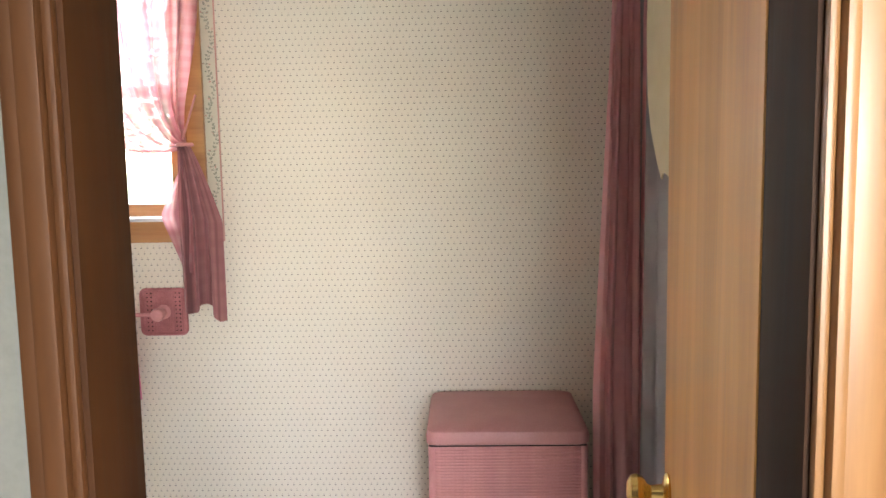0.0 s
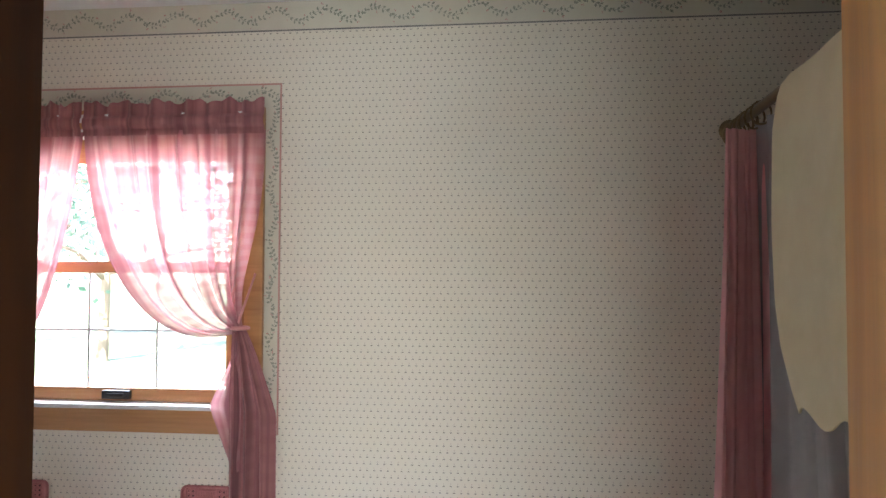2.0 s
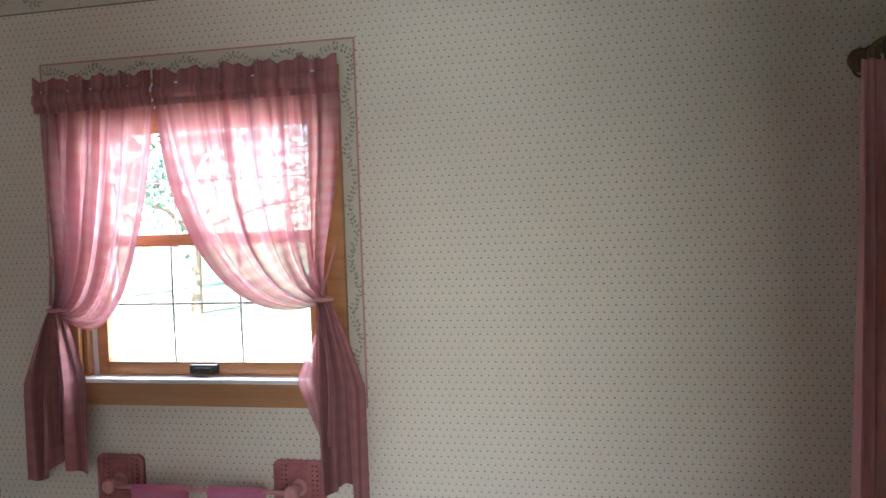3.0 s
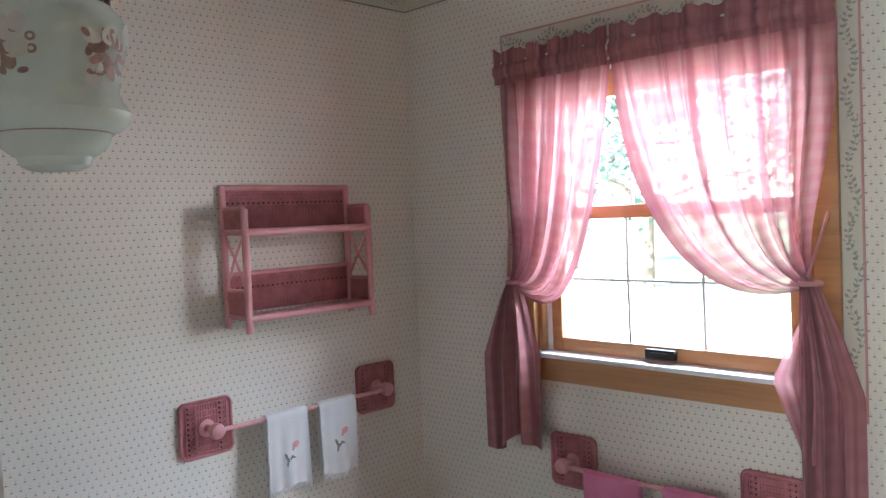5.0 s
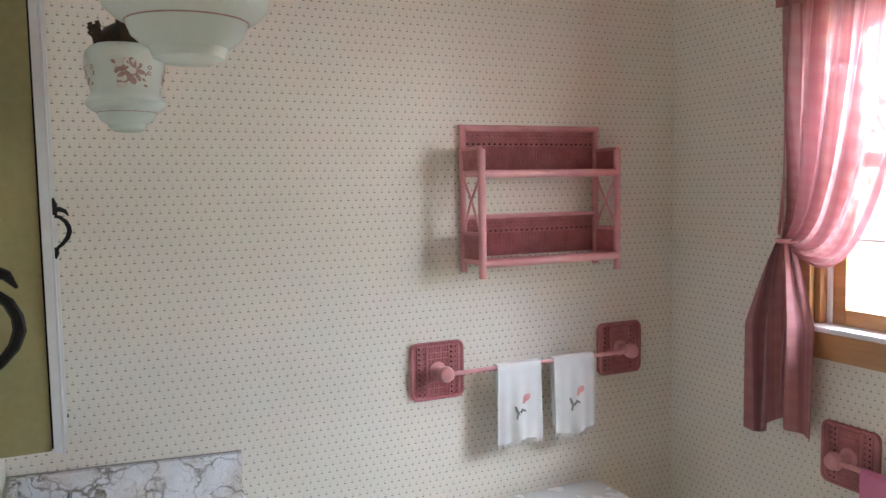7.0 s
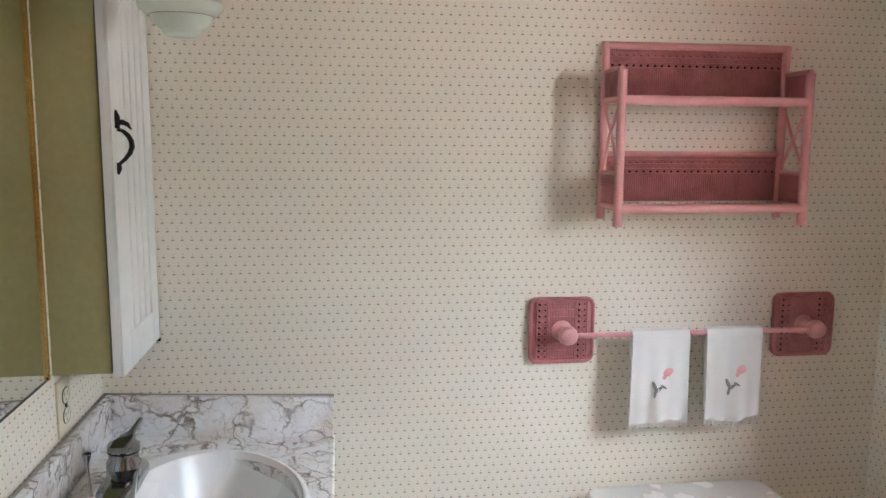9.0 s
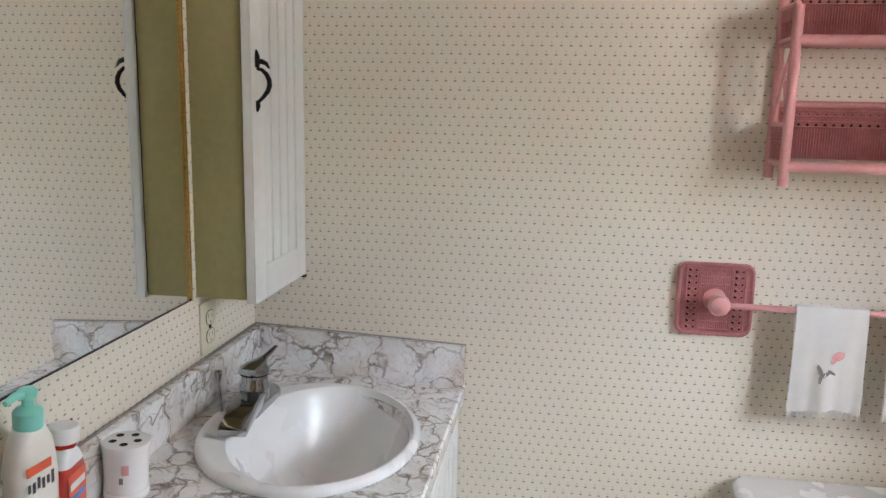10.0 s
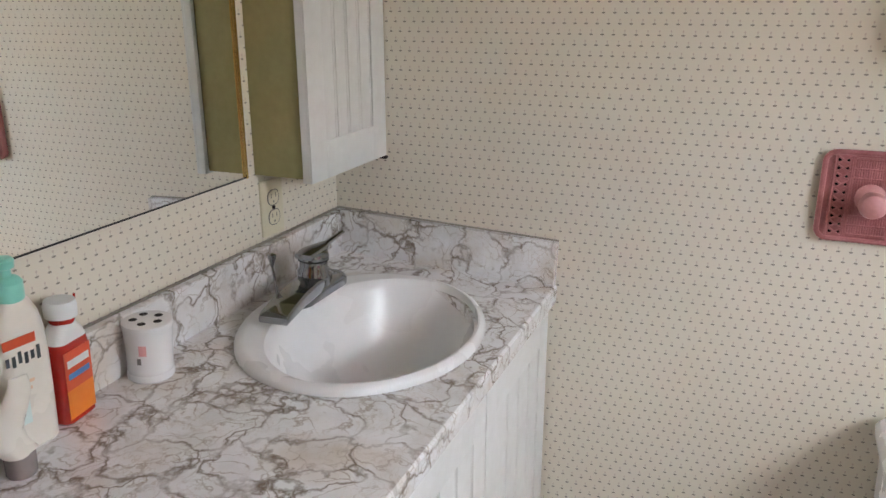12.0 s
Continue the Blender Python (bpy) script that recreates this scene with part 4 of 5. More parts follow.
def beaded_door(parent, name, x0, x1, z0, z1, y, thick=0.019, handle=None):
    """A flush cabinet door with a frame and beaded middle; its front faces +y."""
    bm = bmesh.new()
    box(bm, (x0, y - thick, z0), (x1, y - 0.0045, z1), 0.002)
    d = part(name, bm, CABWHITE, parent, "white painted beaded door")
    st = 0.055
    for kind, lo, hi in (("stile", (x0, z0), (x0 + st, z1)), ("stile", (x1 - st, z0), (x1, z1)), ("rail", (x0 + st, z0), (x1 - st, z0 + st * 1.25)), ("rail", (x0 + st, z1 - st * 1.25), (x1 - st, z1))):
        bm = bmesh.new()
        box(bm, (lo[0], y - 0.0045, lo[1]), (hi[0], y, hi[1]), 0.0018)
        part(kind, bm, CABWHITE, d)
    k = 4
    w = (x1 - x0 - 2 * st) / k
    for i in range(k):
        bm = bmesh.new()
        box(bm, (x0 + st + i * w + 0.0022, y - 0.0041, z0 + st * 1.25), (x0 + st + (i + 1) * w - 0.0022, y - 0.0022, z1 - st * 1.25), 0.0018)
        box(bm, (x0 + st + i * w + 0.0065, y - 0.0041, z0 + st * 1.25), (x0 + st + i * w + 0.0085, y - 0.0012, z1 - st * 1.25), 0.0007)
        part("bead_board", bm, CABWHITE, d)
    if handle:
        iron_handle(d, *handle)
    return d


def iron_handle(parent, x, y, z, side=1):
    """A hand-forged looking black pull, 112 mm tall, with a curled spur near the top."""
    bm = bmesh.new()
    tube(bm, [(x, y + 0.002, z + 0.056), (x, y + 0.003, z + 0.044), (x, y + 0.003, z + 0.024)], [0.0015, 0.006, 0.005], 10, flat=0.6)
    tube(bm, [(x, y + 0.003, z - 0.036), (x, y + 0.003, z - 0.047), (x, y + 0.002, z - 0.057)], [0.004, 0.0055, 0.0015], 10, flat=0.6)
    pts = [(x, y + 0.003, z + 0.022), (x, y + 0.012, z + 0.020), (x, y + 0.021, z + 0.012), (x, y + 0.026, z + 0.002), (x, y + 0.027, z - 0.008), (x, y + 0.023, z - 0.019), (x, y + 0.014, z - 0.030), (x, y + 0.005, z - 0.038), (x, y + 0.002, z - 0.041)]
    tube(bm, pts, [0.0030, 0.0035, 0.0042, 0.0046, 0.0048, 0.0044, 0.0036, 0.003, 0.003], 10)
    tube(bm, [(x, y + 0.003, z + 0.033), (x, y + 0.012, z + 0.035), (x, y + 0.021, z + 0.031), (x, y + 0.027, z + 0.022)], [0.0048, 0.0052, 0.0040, 0.0012], 10)
    part("handle", bm, BLACK, parent, "black wrought-iron pull")


def vanity():
    v = thing("vanity_cabinet", (0, 0, 0), "white painted vanity cabinet with beaded doors under the marble top", "cabinet")
    zt = COUNTER - 0.036 - 0.0210
    bm = bmesh.new()
    box(bm, (0.004, 0.004, 0.09), (CX - 0.015, CY - 0.034, 0.108), 0.001)
    box(bm, (0.004, 0.004, 0.108), (0.020, CY - 0.034, zt), 0.001)
    box(bm, (CX - 0.031, 0.004, 0.108), (CX - 0.015, CY - 0.034, zt), 0.001)
    box(bm, (0.020, 0.004, 0.108), (CX - 0.031, 0.012, zt), 0.001)
    box(bm, (0.020, CY - 0.052, 0.108), (CX - 0.031, CY - 0.034, zt), 0.001)
    box(bm, (0.004, 0.004, 0.0), (CX - 0.015, CY - 0.09, 0.09), 0.0)
    part("body", bm, CABWHITE, v)
    bm = bmesh.new()
    box(bm, (0.006, CY - 0.034, zt - 0.006), (CX - 0.016, CY - 0.0325, zt - 0.001))
    part("shadow_gap", bm, GAP_SHADE, v, "dark strip for the shade over the doors", smooth=False)
    edges = [0.008, 0.384, 0.766, 1.152, CX - 0.018]
    for i, (a, b) in enumerate(zip(edges, edges[1:])):
        hx = b - 0.03 if i % 2 == 0 else a + 0.03
        beaded_door(v, "door", a + 0.0025, b - 0.0025, 0.11, zt - 0.009, CY - 0.014, handle=(hx, CY - 0.014, zt - 0.30))
    return v


vanity()


def sink_basin():
    sx, sy, rx, ry = SINK
    s = thing("sink", (sx, sy, COUNTER + sy * math.sin(radians(SLOPE)), SLOPE), "white oval porcelain drop-in sink with a rolled rim", "sink")
    bm = bmesh.new()
    rings = []
    # outer rim, roll, then the bowl, which sits a little towards the front
    for kx, ky, dy, z in ((1.0, 1.0, 0, 0.001), (1.0, 1.0, 0, 0.007), (0.985, 0.98, 0, 0.013), (0.955, 0.95, 0, 0.0165), (0.94, 0.92, 0.002, 0.0160),
                          (0.922, 0.82, 0.022, 0.014), (0.912, 0.80, 0.026, 0.008), (0.892, 0.775, 0.028, -0.006), (0.855, 0.735, 0.028, -0.028), (0.80, 0.68, 0.027, -0.055), (0.73, 0.62, 0.025, -0.080),
                          (0.65, 0.55, 0.022, -0.105), (0.54, 0.46, 0.018, -0.127), (0.41, 0.35, 0.014, -0.143), (0.27, 0.23, 0.011, -0.153), (0.085, 0.10, 0.008, -0.158)):
        rings.append([(rx * kx * math.cos(a), dy + ry * ky * math.sin(a), z) for a in (2 * math.pi * i / 56 for i in range(56))])
    loft(bm, rings, cap=False)
    part("bowl", bm, PORCELAIN, s)
    bm = bmesh.new()
    lathe(bm, [(0.027, -0.1575), (0.027, -0.1545), (0.020, -0.1535), (0.019, -0.1565), (0.001, -0.157)], 24, pose(0, 0.008, 0))
    part("drain", bm, CHROME, s, "chrome drain ring")
    bm = bmesh.new()
    lathe(bm, [(0.013, 0), (0.013, 0.002), (0.001, 0.0025)], 16, pose(0, ry * 0.70 + 0.006, -0.045, 62, 0, 0))
    part("overflow", bm, CHROME, s)
    return s


sink_basin()


def faucet():
    f = thing("faucet", pose(0.292, 0.114, COUNTER + 0.0117, SLOPE) @ Matrix.Diagonal((1.15, 1.15, 1.12, 1.0)), "chrome single-lever faucet on the sink rim", "faucet")
    bm = bmesh.new()
    out = plate_outline(0.155, 0.056, 0.027)
    loft(bm, [[(a * k, b * k, z) for a, b in out] for k, z in ((1, 0), (1, 0.008), (0.95, 0.014), (0.85, 0.018))])
    part("base_plate", bm, CHROME, f)
    turn = pose(0, 0, 0, 0, 0, -80)
    bm = bmesh.new()
    rings = []
    for t, w, h, z in ((-0.03, 0.040, 0.024, 0.016), (0.0, 0.046, 0.028, 0.017), (0.04, 0.046, 0.026, 0.021), (0.09, 0.046, 0.020, 0.023), (0.148, 0.046, 0.014, 0.019), (0.156, 0.044, 0.010, 0.016)):
        o = plate_outline(w, h, min(w, h) * 0.22, 3)
        rings.append([turn @ Vector((a, t, z + b)) for a, b in o])
    loft(bm, rings)
    part("spout", bm, CHROME, f, "flat square chrome spout swung to one side")
    bm = bmesh.new()
    lathe(bm, [(0.026, 0.012), (0.026, 0.040), (0.0225, 0.046), (0.0225, 0.058), (0.0245, 0.060), (0.0250, 0.064), (0.0235, 0.070), (0.014, 0.074), (0.001, 0.075)], 28)
    part("valve_body", bm, CHROME, f)
    bm = bmesh.new()
    rings = []
    for t, w, h, z in ((-0.026, 0.034, 0.009, 0.068), (-0.005, 0.038, 0.011, 0.071), (0.022, 0.026, 0.009, 0.073), (0.034, 0.013, 0.006, 0.075), (0.080, 0.008, 0.0035, 0.083)):
        o = plate_outline(w, h, h * 0.4, 3)
        rings.append([(-t, 0.1 * t + a * 0.9, z + b) for a, b in o])
    loft(bm, rings)
    part("lever", bm, CHROME, f, "upturned chrome lever")
    bm = bmesh.new()
    tube(bm, [(0.052, -0.034, 0.004), (0.055, -0.040, 0.062)], 0.0024)
    lathe(bm, [(0.0026, 0.058), (0.0045, 0.066), (0.0068, 0.074), (0.0070, 0.078), (0.001, 0.080)], 14, pose(0.055, -0.040, -0.002))
    part("drain_rod", bm, CHROME, f, "thin pop-up rod with a flared knob")
    bm = bmesh.new()
    lathe(bm, [(0.0225, 0.0565), (0.0245, 0.0575), (0.0225, 0.0592)], 24)
    part("seal_ring", bm, BLACK, f)
    return f


faucet()


# ---- mirror, outlet, upper cabinets ----
def mirror():
    x0, x1, z0, z1 = 0.322, 1.255, 1.092, 2.10
    m = thing("mirror", ((x0 + x1) / 2, 0.0072, z0, 0, 0, 0.85), "large unframed wall mirror with a thin brass-coloured edge", "mirror")
    cx = (x0 + x1) / 2
    bm = bmesh.new()
    box(bm, (x0 - cx, 0.0005, 0), (x1 - cx, 0.0025, z1 - z0), 0.0)
    part("mirror_glass", bm, MIRROR, m, smooth=False)
    for lo, hi in (((x0 - cx - 0.004, 0.0005, -0.002), (x0 - cx - 0.0002, 0.0075, z1 - z0)), ((x1 - cx + 0.0002, 0.0005, -0.002), (x1 - cx + 0.004, 0.0075, z1 - z0))):
        bm = bmesh.new()
        box(bm, lo, hi, 0.0008)
        part("edge_strip", bm, BRASS, m, "thin brass-coloured edge")
    bm = bmesh.new()
    box(bm, (x0 - cx, 0.0005, -0.0018), (x1 - cx, 0.0050, -0.0002), 0.0004)
    part("lower_strip", bm, BLACK, m, "thin dark lower edge")
    bm = bmesh.new()
    box(bm, (0.152, 0.0026, -0.008), (0.174, 0.009, 0.004), 0.002)
    part("mirror_clip", bm, BLACK, m, "dark clip")
    return m


mirror()


def upper_cabinet(x0, x1, handle_x, label, handle_z=1.506, yf=0.126):
    z0, z1 = 1.090, 2.14
    c = thing("wall_cabinet", ((x0 + x1) / 2, 0, z0), label, "cabinet", "narrow wall cabinets")
    cx = (x0 + x1) / 2
    bm = bmesh.new()
    box(bm, (x0 - cx, 0.0005, 0), (x1 - cx, yf - 0.023, z1 - z0), 0.001)
    part("body", bm, OLIVE, c, "olive-painted cabinet side")
    bm = bmesh.new()
    box(bm, (x0 - cx + 0.004, yf - 0.023, 0.003), (x1 - cx - 0.004, yf - 0.0195, z1 - z0 - 0.003))
    part("shadow_gap", bm, GAP_SHADE, c, "dark sheet for the shade behind the door", smooth=False)
    beaded_door(c, "door", x0 - cx + 0.001, x1 - cx + 0.006, -0.006, z1 - z0, yf, 0.0195, handle=(handle_x - cx, yf, handle_z - z0))
    if x0 < 0.1:
        bm = bmesh.new()
        box(bm, (x0 - cx + 0.001, yf - 0.012, -0.012), (x0 - cx + 0.012, yf + 0.003, -0.006), 0.001)
        part("hinge", bm, BLACK, c, "black lower hinge")
    return c


upper_cabinet(0.003, 0.290, 0.276, "narrow white-doored wall cabinet with olive sides, shut, in the corner")
upper_cabinet(1.262, 1.549, 1.283, "narrow white-doored wall cabinet with olive sides, shut, beside the doorway", 1.484, 0.099)

o = thing("outlet", (0.247, 0, 1.020), "ivory duplex outlet plate on the wallpaper over the backsplash", "outlet")
bm = bmesh.new()
loft(bm, [[(a, y, b) for a, b in plate_outline(w, h, 0.004, 3)] for w, h, y in ((0.070, 0.106, 0.0005), (0.070, 0.106, 0.004), (0.064, 0.100, 0.0055))])
part("cover_plate", bm, IVORY, o)
for dz in (-0.019, 0.019):
    bm = bmesh.new()
    loft(bm, [[(a, y, dz + b) for a, b in plate_outline(0.034, 0.028, 0.012, 4)] for y in (0.005, 0.0075)])
    f = part("receptacle", bm, IVORY, o)
    bm = bmesh.new()
    out = plate_outline(0.0345, 0.0285, 0.012, 4)
    tube(bm, [(a, 0.0070, dz + b) for a, b in out + out[:1]], 0.0010, 5, cap=False)
    for x in (-0.007, 0.007):
        box(bm, (x - 0.001, 0.0070, dz - 0.001), (x + 0.001, 0.0078, dz + 0.008))
    box(bm, (-0.002, 0.0070, dz - 0.010), (0.002, 0.0078, dz - 0.006))
    part("slot", bm, GREY_PRINT, f, smooth=False)
bm = bmesh.new()
lathe(bm, [(0.004, 0.0055), (0.004, 0.008), (0.001, 0.0085)], 12, pose(0, 0, 0, -90))
part("screw", bm, BLACK, o)


# ---- pendant lamps ----
def pendant(x, y, turn, label, k=1.0):
    """A frosted glass pendant with painted roses, hung on a chain. The glass's foot is at z 1.680."""
    zb = 1.680
    p = thing("pendant_lamp", pose(x, y, zb) @ Matrix.Diagonal((k, k, 1.0, 1.0)), label, "pendant lamp", "pendant lamps over the vanity")
    bm = bmesh.new()
    lathe(bm, [(0.001, 0.0), (0.020, 0.0), (0.028, 0.004), (0.031, 0.012), (0.037, 0.016), (0.044, 0.022), (0.047, 0.030), (0.0475, 0.033), (0.056, 0.037), (0.064, 0.045), (0.066, 0.052),
               (0.060, 0.060), (0.0555, 0.070), (0.058, 0.090), (0.063, 0.110), (0.065, 0.125), (0.062, 0.140), (0.054, 0.150), (0.044, 0.155)], 44, cap=False)
    part("shade", bm, FROST, p, "frosted green-white glass shade with stepped foot")
    bm = bmesh.new()
    tube(bm, ring_path((0, 0, 0.0335), 0.0485, "z", 40), 0.0009, 6, cap=False)
    part("painted_line", bm, DECOR, p, "thin brown painted line")
    rnd = random.Random(11)
    bm = bmesh.new()

    def dab(a, z, s, ratio, th, lift, mat):
        r = 0.0556 + (z - 0.070) * 0.19 + lift
        m = pose(r * math.cos(a), r * math.sin(a), z, 0, 0, math.degrees(a))
        pts = []
        for q in (i * math.pi / 5 for i in range(10)):
            y = s * math.cos(q) * math.cos(th) - ratio * s * math.sin(q) * math.sin(th)
            h = s * math.cos(q) * math.sin(th) + ratio * s * math.sin(q) * math.cos(th)
            pts.append(m @ Vector((-y * y / (2 * r), y, h)))
        bm.faces.new([bm.verts.new(q) for q in pts]).material_index = mat

    for c0 in range(4):
        mid = radians(turn + c0 * 90)
        for k in range(10):
            dab(mid + rnd.uniform(-0.38, 0.38), rnd.uniform(0.078, 0.124), rnd.uniform(0.008, 0.012), 0.8, rnd.uniform(0, 6), 0.0004, 1)
        for k in range(9):
            t = 2 * math.pi * k / 9
            dab(mid + 0.25 * math.cos(t), 0.100 + 0.015 * math.sin(t), rnd.uniform(0.007, 0.0105), rnd.uniform(0.45, 0.7), t + rnd.uniform(-0.6, 0.6), 0.0008, 0)
        dab(mid, 0.100, 0.0110, 0.8, 0.3, 0.0012, 0)
        for dz in (0.0, 0.010):
            dab(mid + 0.50, 0.099 + dz, 0.0042, 1.0, 0, 0.0008, 0)
            dab(mid + 0.50, 0.099 + dz, 0.0020, 1.0, 0, 0.0012, 1)
        for k in range(6):
            dab(mid + rnd.choice((-1, 1)) * rnd.uniform(0.30, 0.42), rnd.uniform(0.076, 0.128), rnd.uniform(0.003, 0.007), 0.6, rnd.uniform(0, 6), 0.0008, 0)
    tagged(part("painted_rose", bm, [DECOR, DECOR_WHITE], p, "mauve-brown painted rose sprays with white petals", smooth=False), kind="stuff")
    bm = bmesh.new()
    lathe(bm, [(0.044, 0.150), (0.048, 0.152), (0.048, 0.160), (0.040, 0.172), (0.030, 0.184), (0.016, 0.192), (0.006, 0.198), (0.001, 0.199)], 28)
    for k in range(6):
        a = 2 * math.pi * k / 6
        c, s = math.cos(a), math.sin(a)
        tube(bm, [(0.044 * c, 0.044 * s, 0.152), (0.048 * c, 0.048 * s, 0.172), (0.054 * c, 0.054 * s, 0.184)], [0.009, 0.007, 0.010], 8, flat=0.35)
        for w in (-0.2, 0.2):
            tube(bm, [(0.050 * math.cos(a + w), 0.050 * math.sin(a + w), 0.178), (0.056 * math.cos(a + w), 0.056 * math.sin(a + w), 0.188)], [0.003, 0.004], 6)
    tube(bm, ring_path((0, 0, 0.207), 0.009, "x", 16), 0.0022, 6, cap=False)
    part("crown_cap", bm, BRONZE_DARK, p, "dark brass crown-shaped cap")
    bm = bmesh.new()
    z, k = 0.226, 0
    while z < ZC - zb - 0.03:
        ax = Vector((1, 0, 0)) if k % 2 else Vector((0, 1, 0))
        pts = [Vector((0, 0, z)) + ax * (0.0075 * math.cos(a)) + Vector((0, 0, 0.014 * math.sin(a))) for a in (2 * math.pi * i / 14 for i in range(15))]
        tube(bm, pts, 0.0016, 6, cap=False)
        z += 0.0225
        k += 1
    part("chain", bm, BRONZE_DARK, p, "dark brass link chain")
    bm = bmesh.new()
    tube(bm, [(0.004 * math.sin(i), 0.004 * math.cos(i * 1.3), 0.20 + i * 0.0255) for i in range(int((ZC - zb - 0.2) / 0.0255))], 0.0022, 6)
    part("cord", bm, BLACK, p, "thin cord through the chain")
    bm = bmesh.new()
    lathe(bm, [(0.001, ZC - zb - 0.034), (0.020, ZC - zb - 0.030), (0.050, ZC - zb - 0.012), (0.055, ZC - zb - 0.001), (0.055, ZC - zb)], 28)
    part("ceiling_canopy", bm, BRONZE_DARK, p)
    return p


BRONZE_DARK = worn("dark_brass", (0.035, 0.022, 0.012), (0.07, 0.045, 0.025), 0.4, 20, 160, 0.2, 0.7)
pendant(1.192, 0.260, 30, "frosted glass pendant lamp with painted roses, unlit, near the doorway", 1.05)
pendant(0.350, 0.259, 5, "frosted glass pendant lamp with painted roses, unlit, over the sink", 1.06)


# ---- toilet ----
def toilet():
    t = thing("toilet", pose(0.0, 1.315, 0.0) @ Matrix.Diagonal((1.0, 1.0, 0.92, 1.0)), "white porcelain toilet against the papered wall below the towel bar", "toilet")
    bm = bmesh.new()
    rings = []
    for w, d0, d1, z, r in ((0.36, 0.03, 0.17, 0.385, 0.03), (0.40, 0.02, 0.195, 0.42, 0.035), (0.42, 0.018, 0.205, 0.56, 0.035), (0.43, 0.018, 0.21, 0.715, 0.035)):
        rings.append([((d0 + d1) / 2 + b, a, z) for a, b in plate_outline(w, d1 - d0, r)])
    loft(bm, rings)
    part("tank", bm, PORCELAIN, t)
    bm = bmesh.new()
    rings = []
    for g, z in ((0.0, 0.716), (0.008, 0.720), (0.010, 0.738), (0.004, 0.749), (-0.010, 0.753)):
        rings.append([(0.114 + b, a, z) for a, b in plate_outline(0.445 + 2 * g - 0.01, 0.20 + 2 * g - 0.005, 0.035)])
    loft(bm, rings)
    part("tank_lid", bm, PORCELAIN, t)
    bm = bmesh.new()
    tube(bm, [(0.212, -0.150, 0.665), (0.232, -0.150, 0.665)], 0.012, 14)
    tube(bm, [(0.232, -0.155, 0.665), (0.236, -0.190, 0.664), (0.238, -0.225, 0.660)], [0.009, 0.008, 0.010], 12)
    part("flush_lever", bm, CREAM_PLASTIC, t, "cream plastic flush lever")
    bm = bmesh.new()
    rings = []
    for k, (a, b, cx, z) in enumerate(((0.12, 0.24, 0.40, 0.0), (0.11, 0.22, 0.40, 0.05), (0.10, 0.19, 0.42, 0.16), (0.14, 0.22, 0.44, 0.27), (0.18, 0.25, 0.455, 0.36), (0.185, 0.255, 0.455, 0.39))):
        rings.append([(cx + b * math.cos(q), a * math.sin(q), z) for q in (2 * math.pi * i / 40 for i in range(40))])
    loft(bm, rings)
    part("bowl", bm, PORCELAIN, t)
    for name, z, h in (("seat", 0.392, 0.018), ("lid", 0.412, 0.016)):
        bm = bmesh.new()
        loft(bm, [[(0.455 + 0.245 * s * math.cos(q), 0.185 * s * math.sin(q), zz) for q in (2 * math.pi * i / 40 for i in range(40))] for s, zz in ((0.97, z), (1.0, z + 0.004), (1.0, z + h - 0.005), (0.96, z + h))])
        part(name, bm, WHITE_PLASTIC, t)
    return t


toilet()


# ---- hamper ----
def hamper():
    h = thing("laundry_hamper", (2.305, 1.622, 0.0), "pink wicker laundry hamper with a padded lid, against papered wall", "hamper")
    w, d, H = 0.430, 0.375, 0.585
    bm = bmesh.new()
    out = plate_outline(w, d, 0.02)
    loft(bm, [[(a, b, z) for a, b in out] for z in (0.01, H)])
    basket = part("basket", bm, WICKER_LIGHT, h, "woven pink body with level ribs")
    bm = bmesh.new()
    tube(bm, [(a * 1.004, b * 1.004, 0) for a, b in out + out[:1]], 0.0048, 6, cap=False)
    rib = part("rib", bm, WICKER_LIGHT, basket, at=pose(0, 0, 0.012))
    for k in range(1, 65):
        copy_thing(rib, pose(0, 0, 0.012 + 0.0088 * k))
    for sx in (-1, 1):
        for sy in (-1, 1):
            bm = bmesh.new()
            tube(bm, [(sx * (w / 2 - 0.004), sy * (d / 2 - 0.004), z) for z in (0.0, 0.3, H)], 0.011, 10)
            part("corner_post", bm, WICKER_LIGHT, h)
    bm = bmesh.new()
    rings = []
    for g, z in ((0.006, H + 0.002), (0.012, H + 0.006), (0.013, H + 0.026), (0.008, H + 0.040), (-0.010, H + 0.048), (-0.05, H + 0.054), (-0.12, H + 0.057)):
        rings.append([(a, b, z) for a, b in plate_outline(w + 2 * g, d + 2 * g, 0.030 if g > -0.04 else 0.05)])
    loft(bm, rings)
    part("lid", bm, VINYL_PINK, h, "padded dusty-pink lid")
    bm = bmesh.new()
    box(bm, (-w / 2 - 0.004, -d / 2 - 0.008, H - 0.001), (w / 2 + 0.004, -d / 2 - 0.002, H + 0.003), 0.001)
    part("lid_gap", bm, GAP_SHADE, h, "dark strip for the shade under the lid")
    return h


hamper()


# ---- tub, rod, shower curtain ----
def tub():
    t = thing("bathtub", (3.06, 1.08, 0.0), "built-in bathtub behind the shower curtain", "bathtub")
    bm = bmesh.new()
    rings = []
    for g, z in ((0.0, 0.0), (0.0, 0.40), (-0.01, 0.41), (-0.07, 0.41), (-0.09, 0.38), (-0.13, 0.14), (-0.20, 0.09)):
        rings.append([(a, b, z) for a, b in plate_outline(0.75 + 2 * g, 1.51 + 2 * g, 0.02 if g > -0.05 else 0.09)])
    loft(bm, rings)
    part("tub_shell", bm, PORCELAIN, t)
    return t


